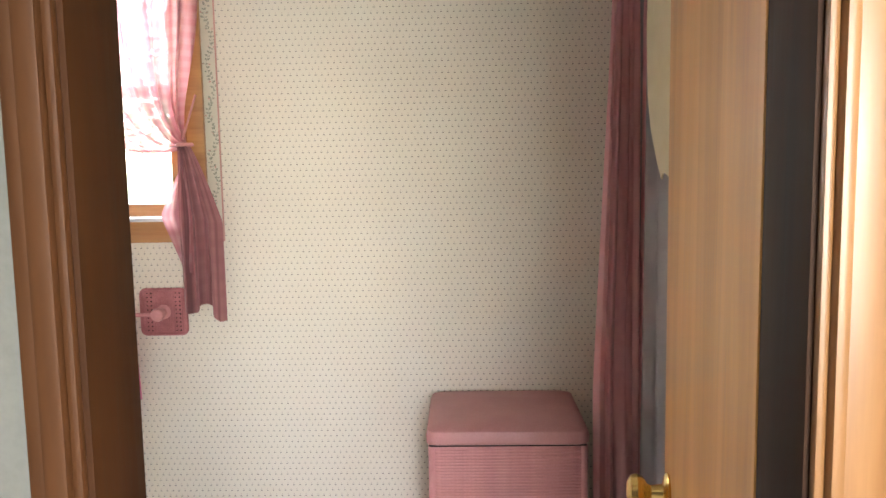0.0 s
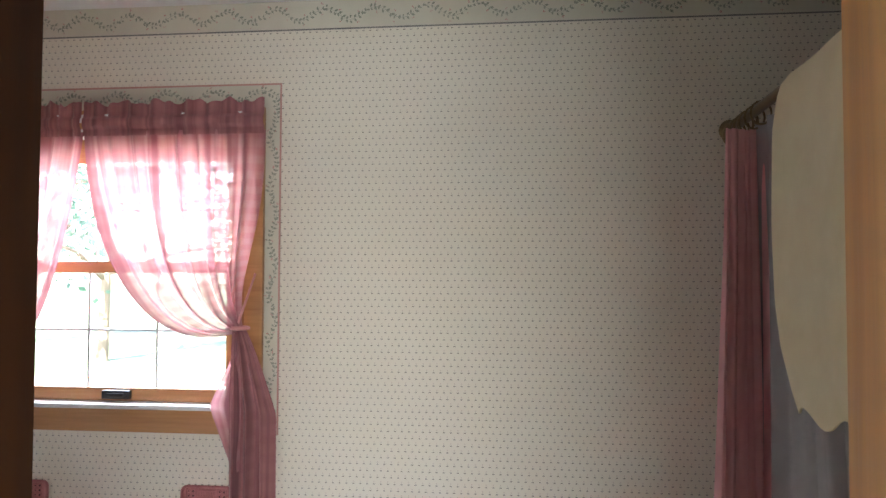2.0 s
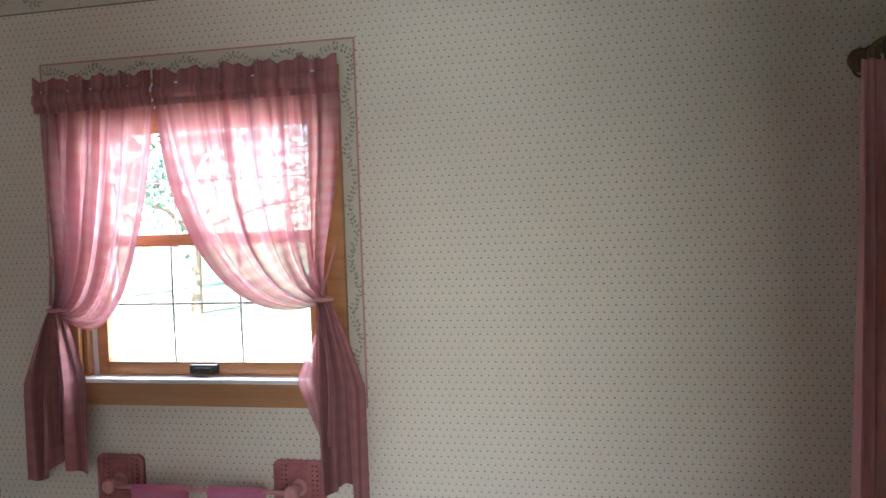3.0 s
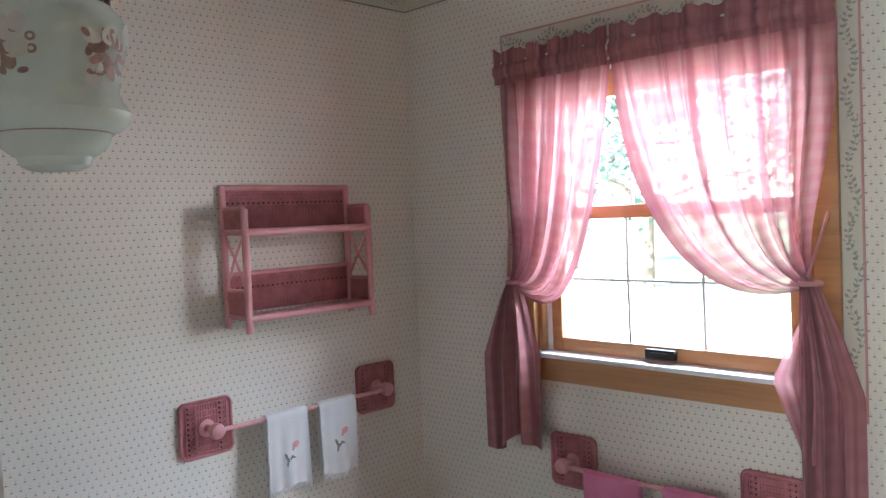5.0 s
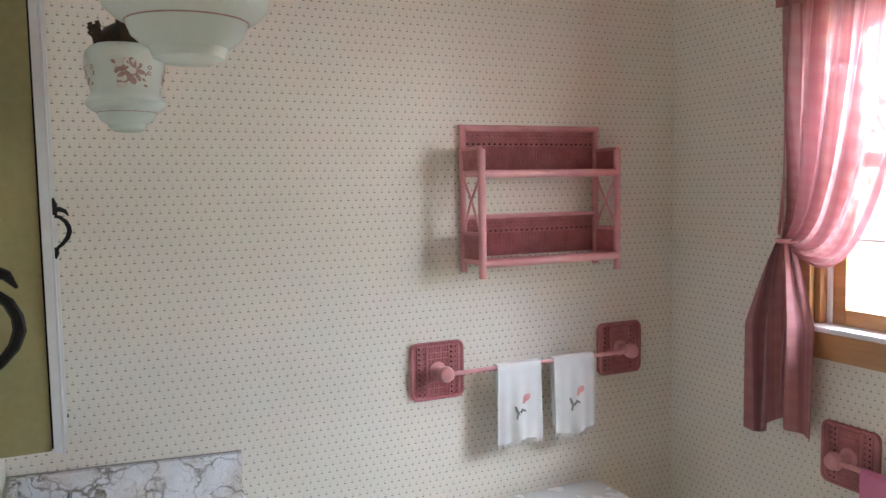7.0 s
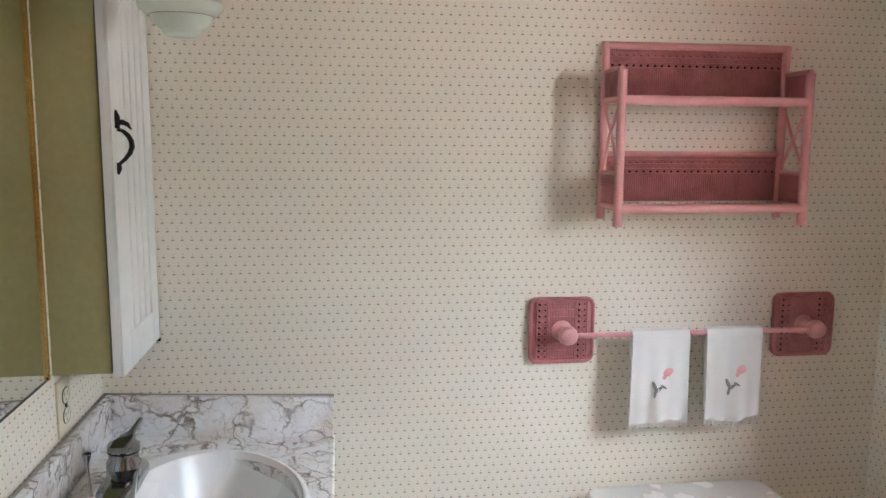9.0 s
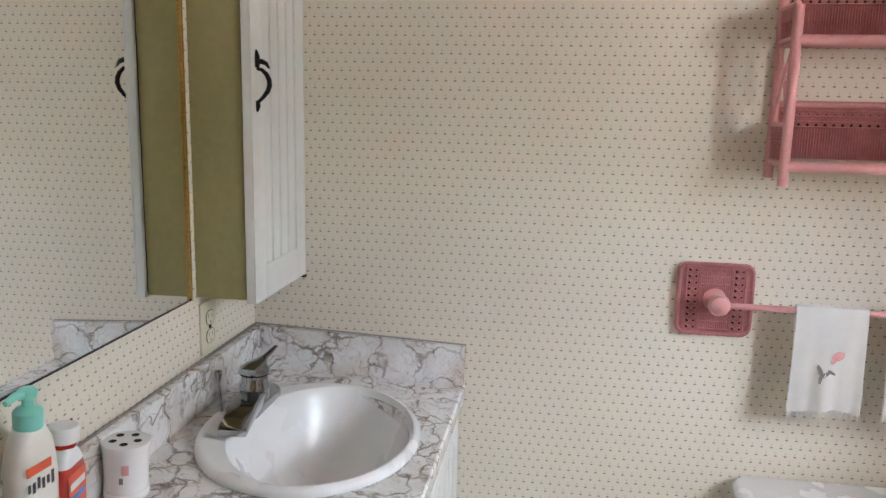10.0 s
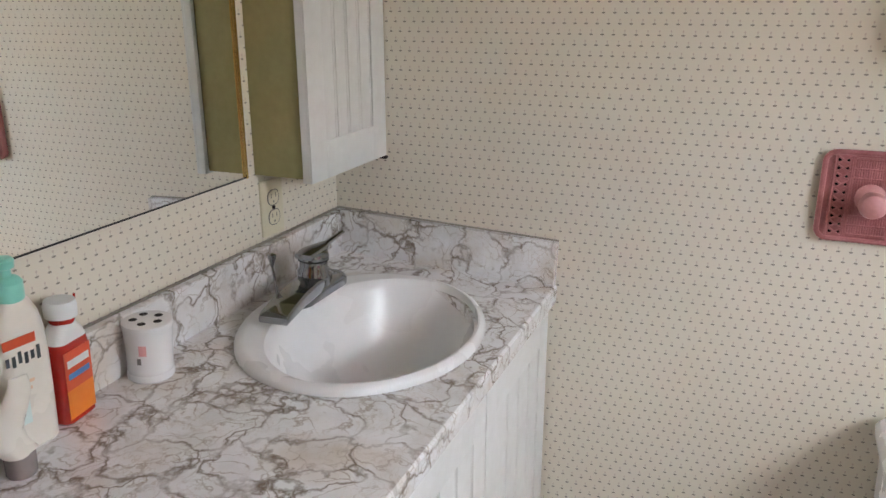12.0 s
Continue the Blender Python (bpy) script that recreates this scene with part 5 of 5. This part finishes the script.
tub()
RODX, RODZ = 2.690, 1.992
r = thing("shower_rod", (RODX, YN, RODZ), "aged brass shower rod running from wall to wall", "shower rod")
bm = bmesh.new()
tube(bm, [(0, y, 0) for y in (-0.002, -0.6, -1.2, -YN + 0.002)], 0.0125, 16)
part("rod", bm, BRONZE, r)
for y in (-0.001, -YN + 0.013):
    bm = bmesh.new()
    lathe(bm, [(0.030, 0), (0.030, 0.004), (0.018, 0.012)], 20, pose(0, y, 0, 90))
    part("flange", bm, BRONZE, r)


def shower_curtain():
    c = thing("shower_curtain", (RODX, YN, 0.0), "dusty-pink shower curtain bunched against the window wall", "shower curtain")

    def f(u, v):
        z = RODZ - 0.045 - v * 1.70
        front = -0.275 - 0.09 * v
        open_out = min(1.0, 1.4 * v)
        xr, xl = 0.036 + 0.018 * open_out, -0.078 - 0.060 * open_out
        ripple = 0.006 + 0.018 * min(1.0, v * 5)
        if u < 0.3:
            w = u / 0.3
            return Vector((xr - 0.008 + 0.008 * math.sin(w * 16), -0.025 + (front + 0.025) * w, z))
        w = (u - 0.3) / 0.7
        ww = w ** 0.92
        x = xr + (xl - xr) * ww + 0.005 * math.sin(w * 46 + 2 * v)
        y = front + 0.35 * (x - xl) + ripple * (math.sin(w * 31 + 0.6 * math.sin(3 * v)) + 0.35 * math.sin(w * 55 + 1 + v))
        return Vector((x, y, z))

    bm = bmesh.new()
    grid(bm, f, 140, 36, 0)
    part("curtain_cloth", bm, PINK_CLOTH, c, "heavy dusty-pink cloth in deep folds")
    for k in range(5):
        bm = bmesh.new()
        y = -0.026 - k * 0.040
        lean = 0.010 * ((k * 7) % 3 - 1)
        pts = [Vector((0.024 * math.cos(a), y + lean * math.sin(a), RODZ - 0.014 + 0.028 * math.sin(a))) for a in (2 * math.pi * i / 20 for i in range(21))]
        tube(bm, pts, 0.0036, 8, cap=False)
        part("ring", bm, BRONZE, c, "aged brass curtain ring")
    return c


shower_curtain()


def liner():
    c = thing("shower_liner", (RODX + 0.03, YN, 0.0), "clear grey plastic shower liner partly drawn behind the curtain", "shower liner")

    def f(u, v):
        z = RODZ - 0.03 - v * 1.55
        y = -0.16 - u * (0.62 + 0.45 * v)
        x = 0.018 * math.sin(u * 38 + 2.2 * v) + 0.008 * math.sin(u * 83 + 5 * v) - 0.025 * v
        return Vector((x, y, z))

    bm = bmesh.new()
    grid(bm, f, 120, 40, 0)
    part("liner_sheet", bm, LINER, c)
    bm = bmesh.new()
    grid(bm, lambda u, v: f(u, 0.02 * v) + Vector((-0.0015, 0, 0.002)), 120, 2, 0)
    part("hem", bm, LINER, c, "doubled clear plastic top hem")
    for k in range(3):
        bm = bmesh.new()
        y = -0.19 - k * 0.055
        tube(bm, [Vector((-0.03 + 0.024 * math.cos(a), y, -0.014 + RODZ + 0.028 * math.sin(a))) for a in (2 * math.pi * i / 16 for i in range(17))], 0.0028, 6, cap=False)
        part("ring", bm, BRONZE, c, "aged brass liner ring")
    return c


liner()


def draped_cloth():
    """A cream cloth laid over the rod; its left edge is cut in curves."""
    c = thing("draped_towel", (RODX, 1.0, RODZ), "plain cream cloth draped over the shower rod", "towel")
    def left(z):
        pts = [(0.03, 0.24), (0.01, 0.285), (-0.025, 0.33), (-0.09, 0.362), (-0.30, 0.368), (-0.46, 0.355), (-0.55, 0.325), (-0.63, 0.265), (-0.675, 0.22)]
        for (za, ya), (zb, yb) in zip(pts, pts[1:]):
            if z >= zb:
                k = (za - z) / (za - zb)
                return ya + (yb - ya) * k
        return pts[-1][1]

    def f(u, v):
        d = v * 1.22
        if d < 0.655:
            z = -(0.672 - d * 1.026)
            x = -0.019 - 0.006 * math.sin(u * 7 + 2)
            z += 0.014 * math.sin(u * 23) * max(0, 1 - d * 6) + 0.02 * u * max(0, 1 - d * 4)
        elif d < 0.72:
            a = math.pi * (d - 0.655) / 0.065
            x, z = -0.019 * math.cos(a), 0.019 * math.sin(a)
        else:
            x, z = 0.019, -(d - 0.72)
        y1 = left(z)
        y = y1 + (-0.40 - y1) * u
        return Vector((x + 0.004 * math.sin(u * 11 + z * 5), y, z))

    bm = bmesh.new()
    grid(bm, f, 40, 60, 0.004)
    part("towel_cloth", bm, CREAM_CLOTH, c)
    return c


draped_cloth()


# ---- things on the counter ----
def label_patch(parent, name, r, a0, a1, z0, z1, material, label="", sx=1.0, sy=1.0, n=10):
    """A printed patch wrapped on a round or oval side; angles in degrees."""
    bm = bmesh.new()
    rings = []
    for z in (z0, z1):
        rings.append([Vector((sx * r * math.cos(radians(a0 + (a1 - a0) * i / n)), sy * r * math.sin(radians(a0 + (a1 - a0) * i / n)), z)) for i in range(n + 1)])
    loft(bm, rings, close=False, cap=False)
    return part(name, bm, material, parent, label, smooth=False)


def tumbler(x, y):
    t = thing("toothbrush_holder", pose(x, y, COUNTER - 0.042 * y, SLOPE) @ Matrix.Diagonal((0.91, 0.91, 1.0, 1)), "white ceramic toothbrush holder with a painted pink rose", "toothbrush holder")
    bm = bmesh.new()
    lathe(bm, [(0.001, 0), (0.034, 0.0), (0.037, 0.003), (0.037, 0.009), (0.035, 0.012), (0.0365, 0.016), (0.0355, 0.020), (0.0365, 0.055), (0.0385, 0.078), (0.040, 0.084), (0.039, 0.088), (0.034, 0.0895), (0.001, 0.0895)], 36)
    part("cup", bm, PORCELAIN, t)
    bm = bmesh.new()
    for k in range(5):
        a = radians(20 + 72 * k)
        c = (0.020 * math.cos(a), 0.020 * math.sin(a)) if k else (0.0, 0.0)
        vs = [bm.verts.new((0.021 * math.cos(a) + 0.0068 * math.cos(q), 0.021 * math.sin(a) + 0.0068 * math.sin(q), 0.0899)) for q in (i * math.pi / 6 for i in range(12))]
        bm.faces.new(vs)
    part("brush_hole", bm, GAP_SHADE, t, "dark discs for the shade in the round holes", smooth=False)
    label_patch(t, "painted_rose", 0.0375, 18, 36, 0.046, 0.062, PALE_ROSE, "pink painted rose")
    label_patch(t, "painted_leaf", 0.0374, 12, 22, 0.032, 0.042, GREY_PRINT, "dark painted leaves")
    return t


def mouthwash(x, y, turn):
    t = thing("mouthwash_bottle", pose(x, y, COUNTER - 0.042 * y, SLOPE) @ pose(0, 0, 0, 0, 0, turn) @ Matrix.Diagonal((0.95, 1.0, 1.02, 1)), "flat bottle of red liquid with orange label and white cap", "bottle")
    bm = bmesh.new()
    rings = []
    for w, d, z in ((0.056, 0.030, 0.0), (0.062, 0.036, 0.004), (0.062, 0.036, 0.100), (0.058, 0.034, 0.112)):
        rings.append([(a, b, z) for a, b in plate_outline(w, d, 0.012, 4)])
    loft(bm, rings)
    part("bottle_body", bm, RED, t)
    bm = bmesh.new()
    rings = []
    for w, d, z in ((0.058, 0.034, 0.112), (0.050, 0.032, 0.122), (0.032, 0.030, 0.132), (0.029, 0.029, 0.136)):
        rings.append([(a, b, z) for a, b in plate_outline(w, d, 0.012, 4)])
    loft(bm, rings)
    part("shoulder", bm, WHITE_PLASTIC, t, "clear empty shoulder")
    bm = bmesh.new()
    lathe(bm, [(0.015, 0.134), (0.0165, 0.137), (0.0165, 0.141), (0.015, 0.142)], 24)
    part("neck_ring", bm, RED, t)
    bm = bmesh.new()
    lathe(bm, [(0.016, 0.142), (0.0205, 0.143), (0.021, 0.157), (0.019, 0.164), (0.001, 0.166)], 24)
    part("cap", bm, WHITE_PLASTIC, t)
    bm = bmesh.new()
    tube(bm, [(-0.018, -0.006, 0.136), (-0.028, -0.006, 0.140), (-0.034, -0.005, 0.149), (-0.034, -0.004, 0.160)], [0.0022, 0.0022, 0.0020, 0.0014], 8)
    part("cap_strap", bm, RED, t, "thin dark-red curved strap")
    for name, z0, z1, m, x0, x1 in (("label", 0.050, 0.102, RED_PRINT, -0.024, 0.027), ("label", 0.010, 0.050, ORANGE, -0.024, 0.027), ("label_band", 0.064, 0.072, BLUE, -0.019, 0.022), ("label_print", 0.080, 0.090, WHITE_PLASTIC, -0.020, 0.022)):
        bm = bmesh.new()
        box(bm, (x0, 0.0182, z0), (x1, 0.0187 + (0.0004 if "_" in name else 0), z1))
        part(name, bm, m, t, smooth=False)
    return t


DARK_PRINT = worn("dark_print", (0.03, 0.04, 0.045), (0.06, 0.07, 0.07), 0.4)


def lotion_pump(x, y, turn):
    t = thing("lotion_bottle", pose(x, y, COUNTER - 0.042 * y, SLOPE) @ pose(0, 0, 0, 0, 0, turn), "tall cream lotion bottle with mint-green pump and red print", "bottle")
    bm = bmesh.new()
    rings = []
    for w, d, z in ((0.066, 0.036, 0.0), (0.072, 0.042, 0.004), (0.073, 0.043, 0.05), (0.073, 0.043, 0.12), (0.070, 0.041, 0.150), (0.060, 0.037, 0.175), (0.042, 0.032, 0.192), (0.032, 0.030, 0.196)):
        rings.append([(a, b, z) for a, b in plate_outline(w, d, min(w, d) * 0.45, 5)])
    loft(bm, rings)
    part("bottle_body", bm, CREAM_PLASTIC, t)
    bm = bmesh.new()
    lathe(bm, [(0.017, 0.194), (0.018, 0.196), (0.018, 0.216), (0.014, 0.221), (0.007, 0.224), (0.007, 0.232), (0.011, 0.234), (0.012, 0.243), (0.009, 0.246), (0.001, 0.247)], 24)
    tube(bm, [(0.0, 0, 0.240), (0.020, 0, 0.242), (0.036, 0, 0.238)], [0.007, 0.0055, 0.004], 10)
    part("pump", bm, TEAL, t, "mint-green pump top")
    for name, x0, x1, z0, z1, m in (("label_print", -0.012, 0.030, 0.142, 0.154, RED_PRINT), ("label_print", -0.016, 0.032, 0.118, 0.136, DARK_PRINT), ("label_print", -0.004, 0.028, 0.092, 0.096, ORANGE_SOFT), ("label_print", 0.000, 0.028, 0.083, 0.087, ORANGE_SOFT), ("label_print", 0.006, 0.026, 0.040, 0.070, MINT_SOFT)):
        bm = bmesh.new()
        if m is DARK_PRINT:
            for k in range(6):
                a = x0 + (x1 - x0) * k / 6
                box(bm, (a, 0.0216, z0 + (0.003 if k % 2 else 0)), (a + 0.0045, 0.0221, z1 - (0.004 if k % 3 else 0)))
        else:
            box(bm, (x0, 0.0216, z0), (x1, 0.0220, z1))
        part(name, bm, m, t, smooth=False)
    return t


ORANGE_SOFT = worn("soft_orange_print", (0.76, 0.52, 0.34), (0.80, 0.58, 0.40), 0.4)
MINT_SOFT = worn("soft_mint_print", (0.62, 0.74, 0.70), (0.68, 0.78, 0.74), 0.4)


def squeeze_tube(x, y, turn, tall, wide, label, body, cap_mat, crumple=0.0, category="tube", printed=False):
    """A tube standing on its cap: round below, flat and wide at the crimped top."""
    t = thing("cosmetic_tube", pose(x, y, COUNTER - 0.042 * y, SLOPE) @ pose(0, 0, 0, 0, 0, turn), label, category)
    bm = bmesh.new()
    rings, N = [], 28
    rnd = random.Random(int(tall * 1000))
    for k in range(13):
        q = k / 12
        z = 0.030 + (tall - 0.030) * q
        a = wide * (0.40 + 0.10 * q) if not crumple else wide * (0.42 + 0.12 * math.sin(q * 3.0) * (1 - q) - 0.20 * q * q)
        b = wide * 0.36 * (1 - q) ** 0.8 + 0.0015
        dx = crumple * 0.012 * math.sin(q * 5)
        rings.append([(dx + a * math.cos(w) * (1 + crumple * 0.08 * math.sin(3 * w + q * 9)), b * math.sin(w) * (1 + crumple * 0.2 * math.sin(2 * w + q * 7)), z) for w in (2 * math.pi * i / N for i in range(N))])
    loft(bm, rings)
    part("tube_body", bm, body, t)
    bm = bmesh.new()
    lathe(bm, [(0.001, 0), (wide * 0.34, 0), (wide * 0.36, 0.002), (wide * 0.37, 0.028), (wide * 0.36, 0.0305)], 26)
    part("cap", bm, cap_mat, t, "grey metallic flip cap")
    if printed:
        txt = bpy.data.curves.new("tube_lettering", "FONT")
        txt.body, txt.size, txt.extrude, txt.align_x = "BODY FIRM", 0.0085, 0.0001, "CENTER"
        lo_ = new("tube_lettering", txt)
        lo_.data.materials.append(GREY_PRINT)
        lo_.matrix_basis = pose(0.0, 0.0122, tall * 0.74, 84, 0, 180)
        lo_.parent = t
        for z, w in ((0.46, 0.004), (0.30, 0.014), (0.27, 0.012), (0.20, 0.008)):
            bm = bmesh.new()
            box(bm, (-w, 0.0175 - 0.012 * (z - 0.25), tall * z), (w, 0.0182 - 0.012 * (z - 0.25) + 0.003, tall * z + 0.0022))
            part("label_print", bm, GREY_PRINT, t, smooth=False)
    return t


def spray_can(x, y, turn):
    t = thing("spray_can", pose(x, y, COUNTER - 0.042 * y, SLOPE) @ pose(0, 0, 0, 0, 0, turn) @ Matrix.Diagonal((0.96, 0.96, 1.14, 1)), "bright pink shaving gel can with a white band", "can")
    bm = bmesh.new()
    lathe(bm, [(0.001, 0), (0.024, 0), (0.0262, 0.003), (0.0262, 0.118), (0.0255, 0.122)], 32)
    part("can_body", bm, HOT_PINK, t)
    bm = bmesh.new()
    lathe(bm, [(0.0262, 0.122), (0.0268, 0.124), (0.0268, 0.136), (0.0262, 0.138), (0.0266, 0.140), (0.0264, 0.150), (0.0256, 0.152), (0.026, 0.154), (0.0256, 0.166), (0.0248, 0.168), (0.0250, 0.170), (0.0235, 0.182), (0.018, 0.190), (0.001, 0.193)], 32)
    part("cap", bm, HOT_PINK, t, "ribbed pink cap")
    label_patch(t, "label_band", 0.0266, 0, 330, 0.100, 0.119, WHITE_PLASTIC, "white band", n=40)
    label_patch(t, "label_stripe", 0.0265, 130, 165, 0.0, 0.090, WHITE_PLASTIC, "white lettering strip")
    label_patch(t, "label_print", 0.0265, 60, 90, 0.088, 0.093, PALE_PINK, "pale print")
    txt = bpy.data.curves.new("can_number", "FONT")
    txt.body, txt.size, txt.extrude, txt.align_x = "33", 0.010, 0.0001, "CENTER"
    ob = new("can_number", txt)
    ob.data.materials.append(GREY_PRINT)
    ob.matrix_basis = pose(0.0268 * math.cos(radians(62)), 0.0268 * math.sin(radians(62)), 0.106, 90, 0, 152)
    ob.parent = t
    return t


tumbler(0.648, 0.052)
mouthwash(0.783, 0.041, 8)
lotion_pump(0.854, 0.043, -5)
squeeze_tube(0.904, 0.088, -14, 0.122, 0.048, "crumpled cream tube standing on its grey cap", CREAM_PLASTIC, GREY_CAP, 1.0)
squeeze_tube(0.948, 0.048, -8, 0.212, 0.060, "tall cream tube with grey print, standing on its cap", CREAM_PLASTIC, GREY_CAP, printed=True)
spray_can(1.034, 0.070, 10)


# ---- outdoors ----
GZ = -0.55
bm = bmesh.new()
box(bm, (-400, -400, GZ - 0.2), (400, 400, GZ))
tagged(part("ground", bm, GRASS), "green lawn", kind="structure")
structure("driveway", [((-60, YN + 3.2, GZ), (60, YN + 13.5, GZ + 0.02))], CONCRETE, label="pale sunlit concrete drive")


def tree(x, y, height, seed):
    rnd = random.Random(seed)
    t = thing("tree", (x, y, GZ), "leafy green tree beyond the drive", "tree", "trees outside")
    bm = bmesh.new()
    tube(bm, [(0, 0, 0), (0.05, 0.03, height * 0.25), (-0.04, 0.05, height * 0.5), (0.0, 0.0, height * 0.8)], [height * 0.020, height * 0.016, height * 0.012, height * 0.005], 9)
    clumps = []
    for k in range(11):
        a, z = rnd.uniform(0, 6.28), height * rnd.uniform(0.35, 0.92)
        r = height * rnd.uniform(0.10, 0.30) * (1.15 - z / height)
        e = Vector((2.0 * r * math.cos(a), 2.0 * r * math.sin(a), z))
        tube(bm, [(0, 0, z * 0.72), e * 0.55 + Vector((0, 0, z * 0.38)), e], [height * 0.010, height * 0.007, 0.01], 6)
        clumps.append((e, height * rnd.uniform(0.09, 0.16)))
    part("trunk", bm, BARK, t, "rough brown trunk with limbs")
    verts, faces = [], []
    for e, r in clumps:
        for _ in range(230):
            d = Vector((rnd.gauss(0, 1), rnd.gauss(0, 1), rnd.gauss(0, 0.75))) * r * 0.62
            c, s = e + d, height * rnd.uniform(0.010, 0.020)
            a, b = Vector((rnd.gauss(0, 1), rnd.gauss(0, 1), rnd.gauss(0, 1))).normalized(), Vector((rnd.gauss(0, 1), rnd.gauss(0, 1), rnd.gauss(0, 1))).normalized()
            i = len(verts)
            verts += [c - a * s, c + b * s * 0.6, c + a * s, c - b * s * 0.6]
            faces.append((i, i + 1, i + 2, i + 3))
    me = bpy.data.meshes.new("crown")
    me.from_pydata([tuple(v) for v in verts], [], faces)
    me.materials.append(FOLIAGE)
    cr = new("crown", me)
    cr.parent = t


for x, y, h, s in ((-9.0, 19.0, 8.5, 1), (-3.5, 22.0, 9.5, 2), (2.0, 20.0, 8.0, 3), (-15.0, 24.0, 10.0, 4), (-22.0, 22.0, 9.0, 5), (7.0, 24.0, 9.0, 6), (-6.0, 27.0, 11.0, 7), (-29.0, 30.0, 11.0, 8)):
    tree(x, y, h, s)
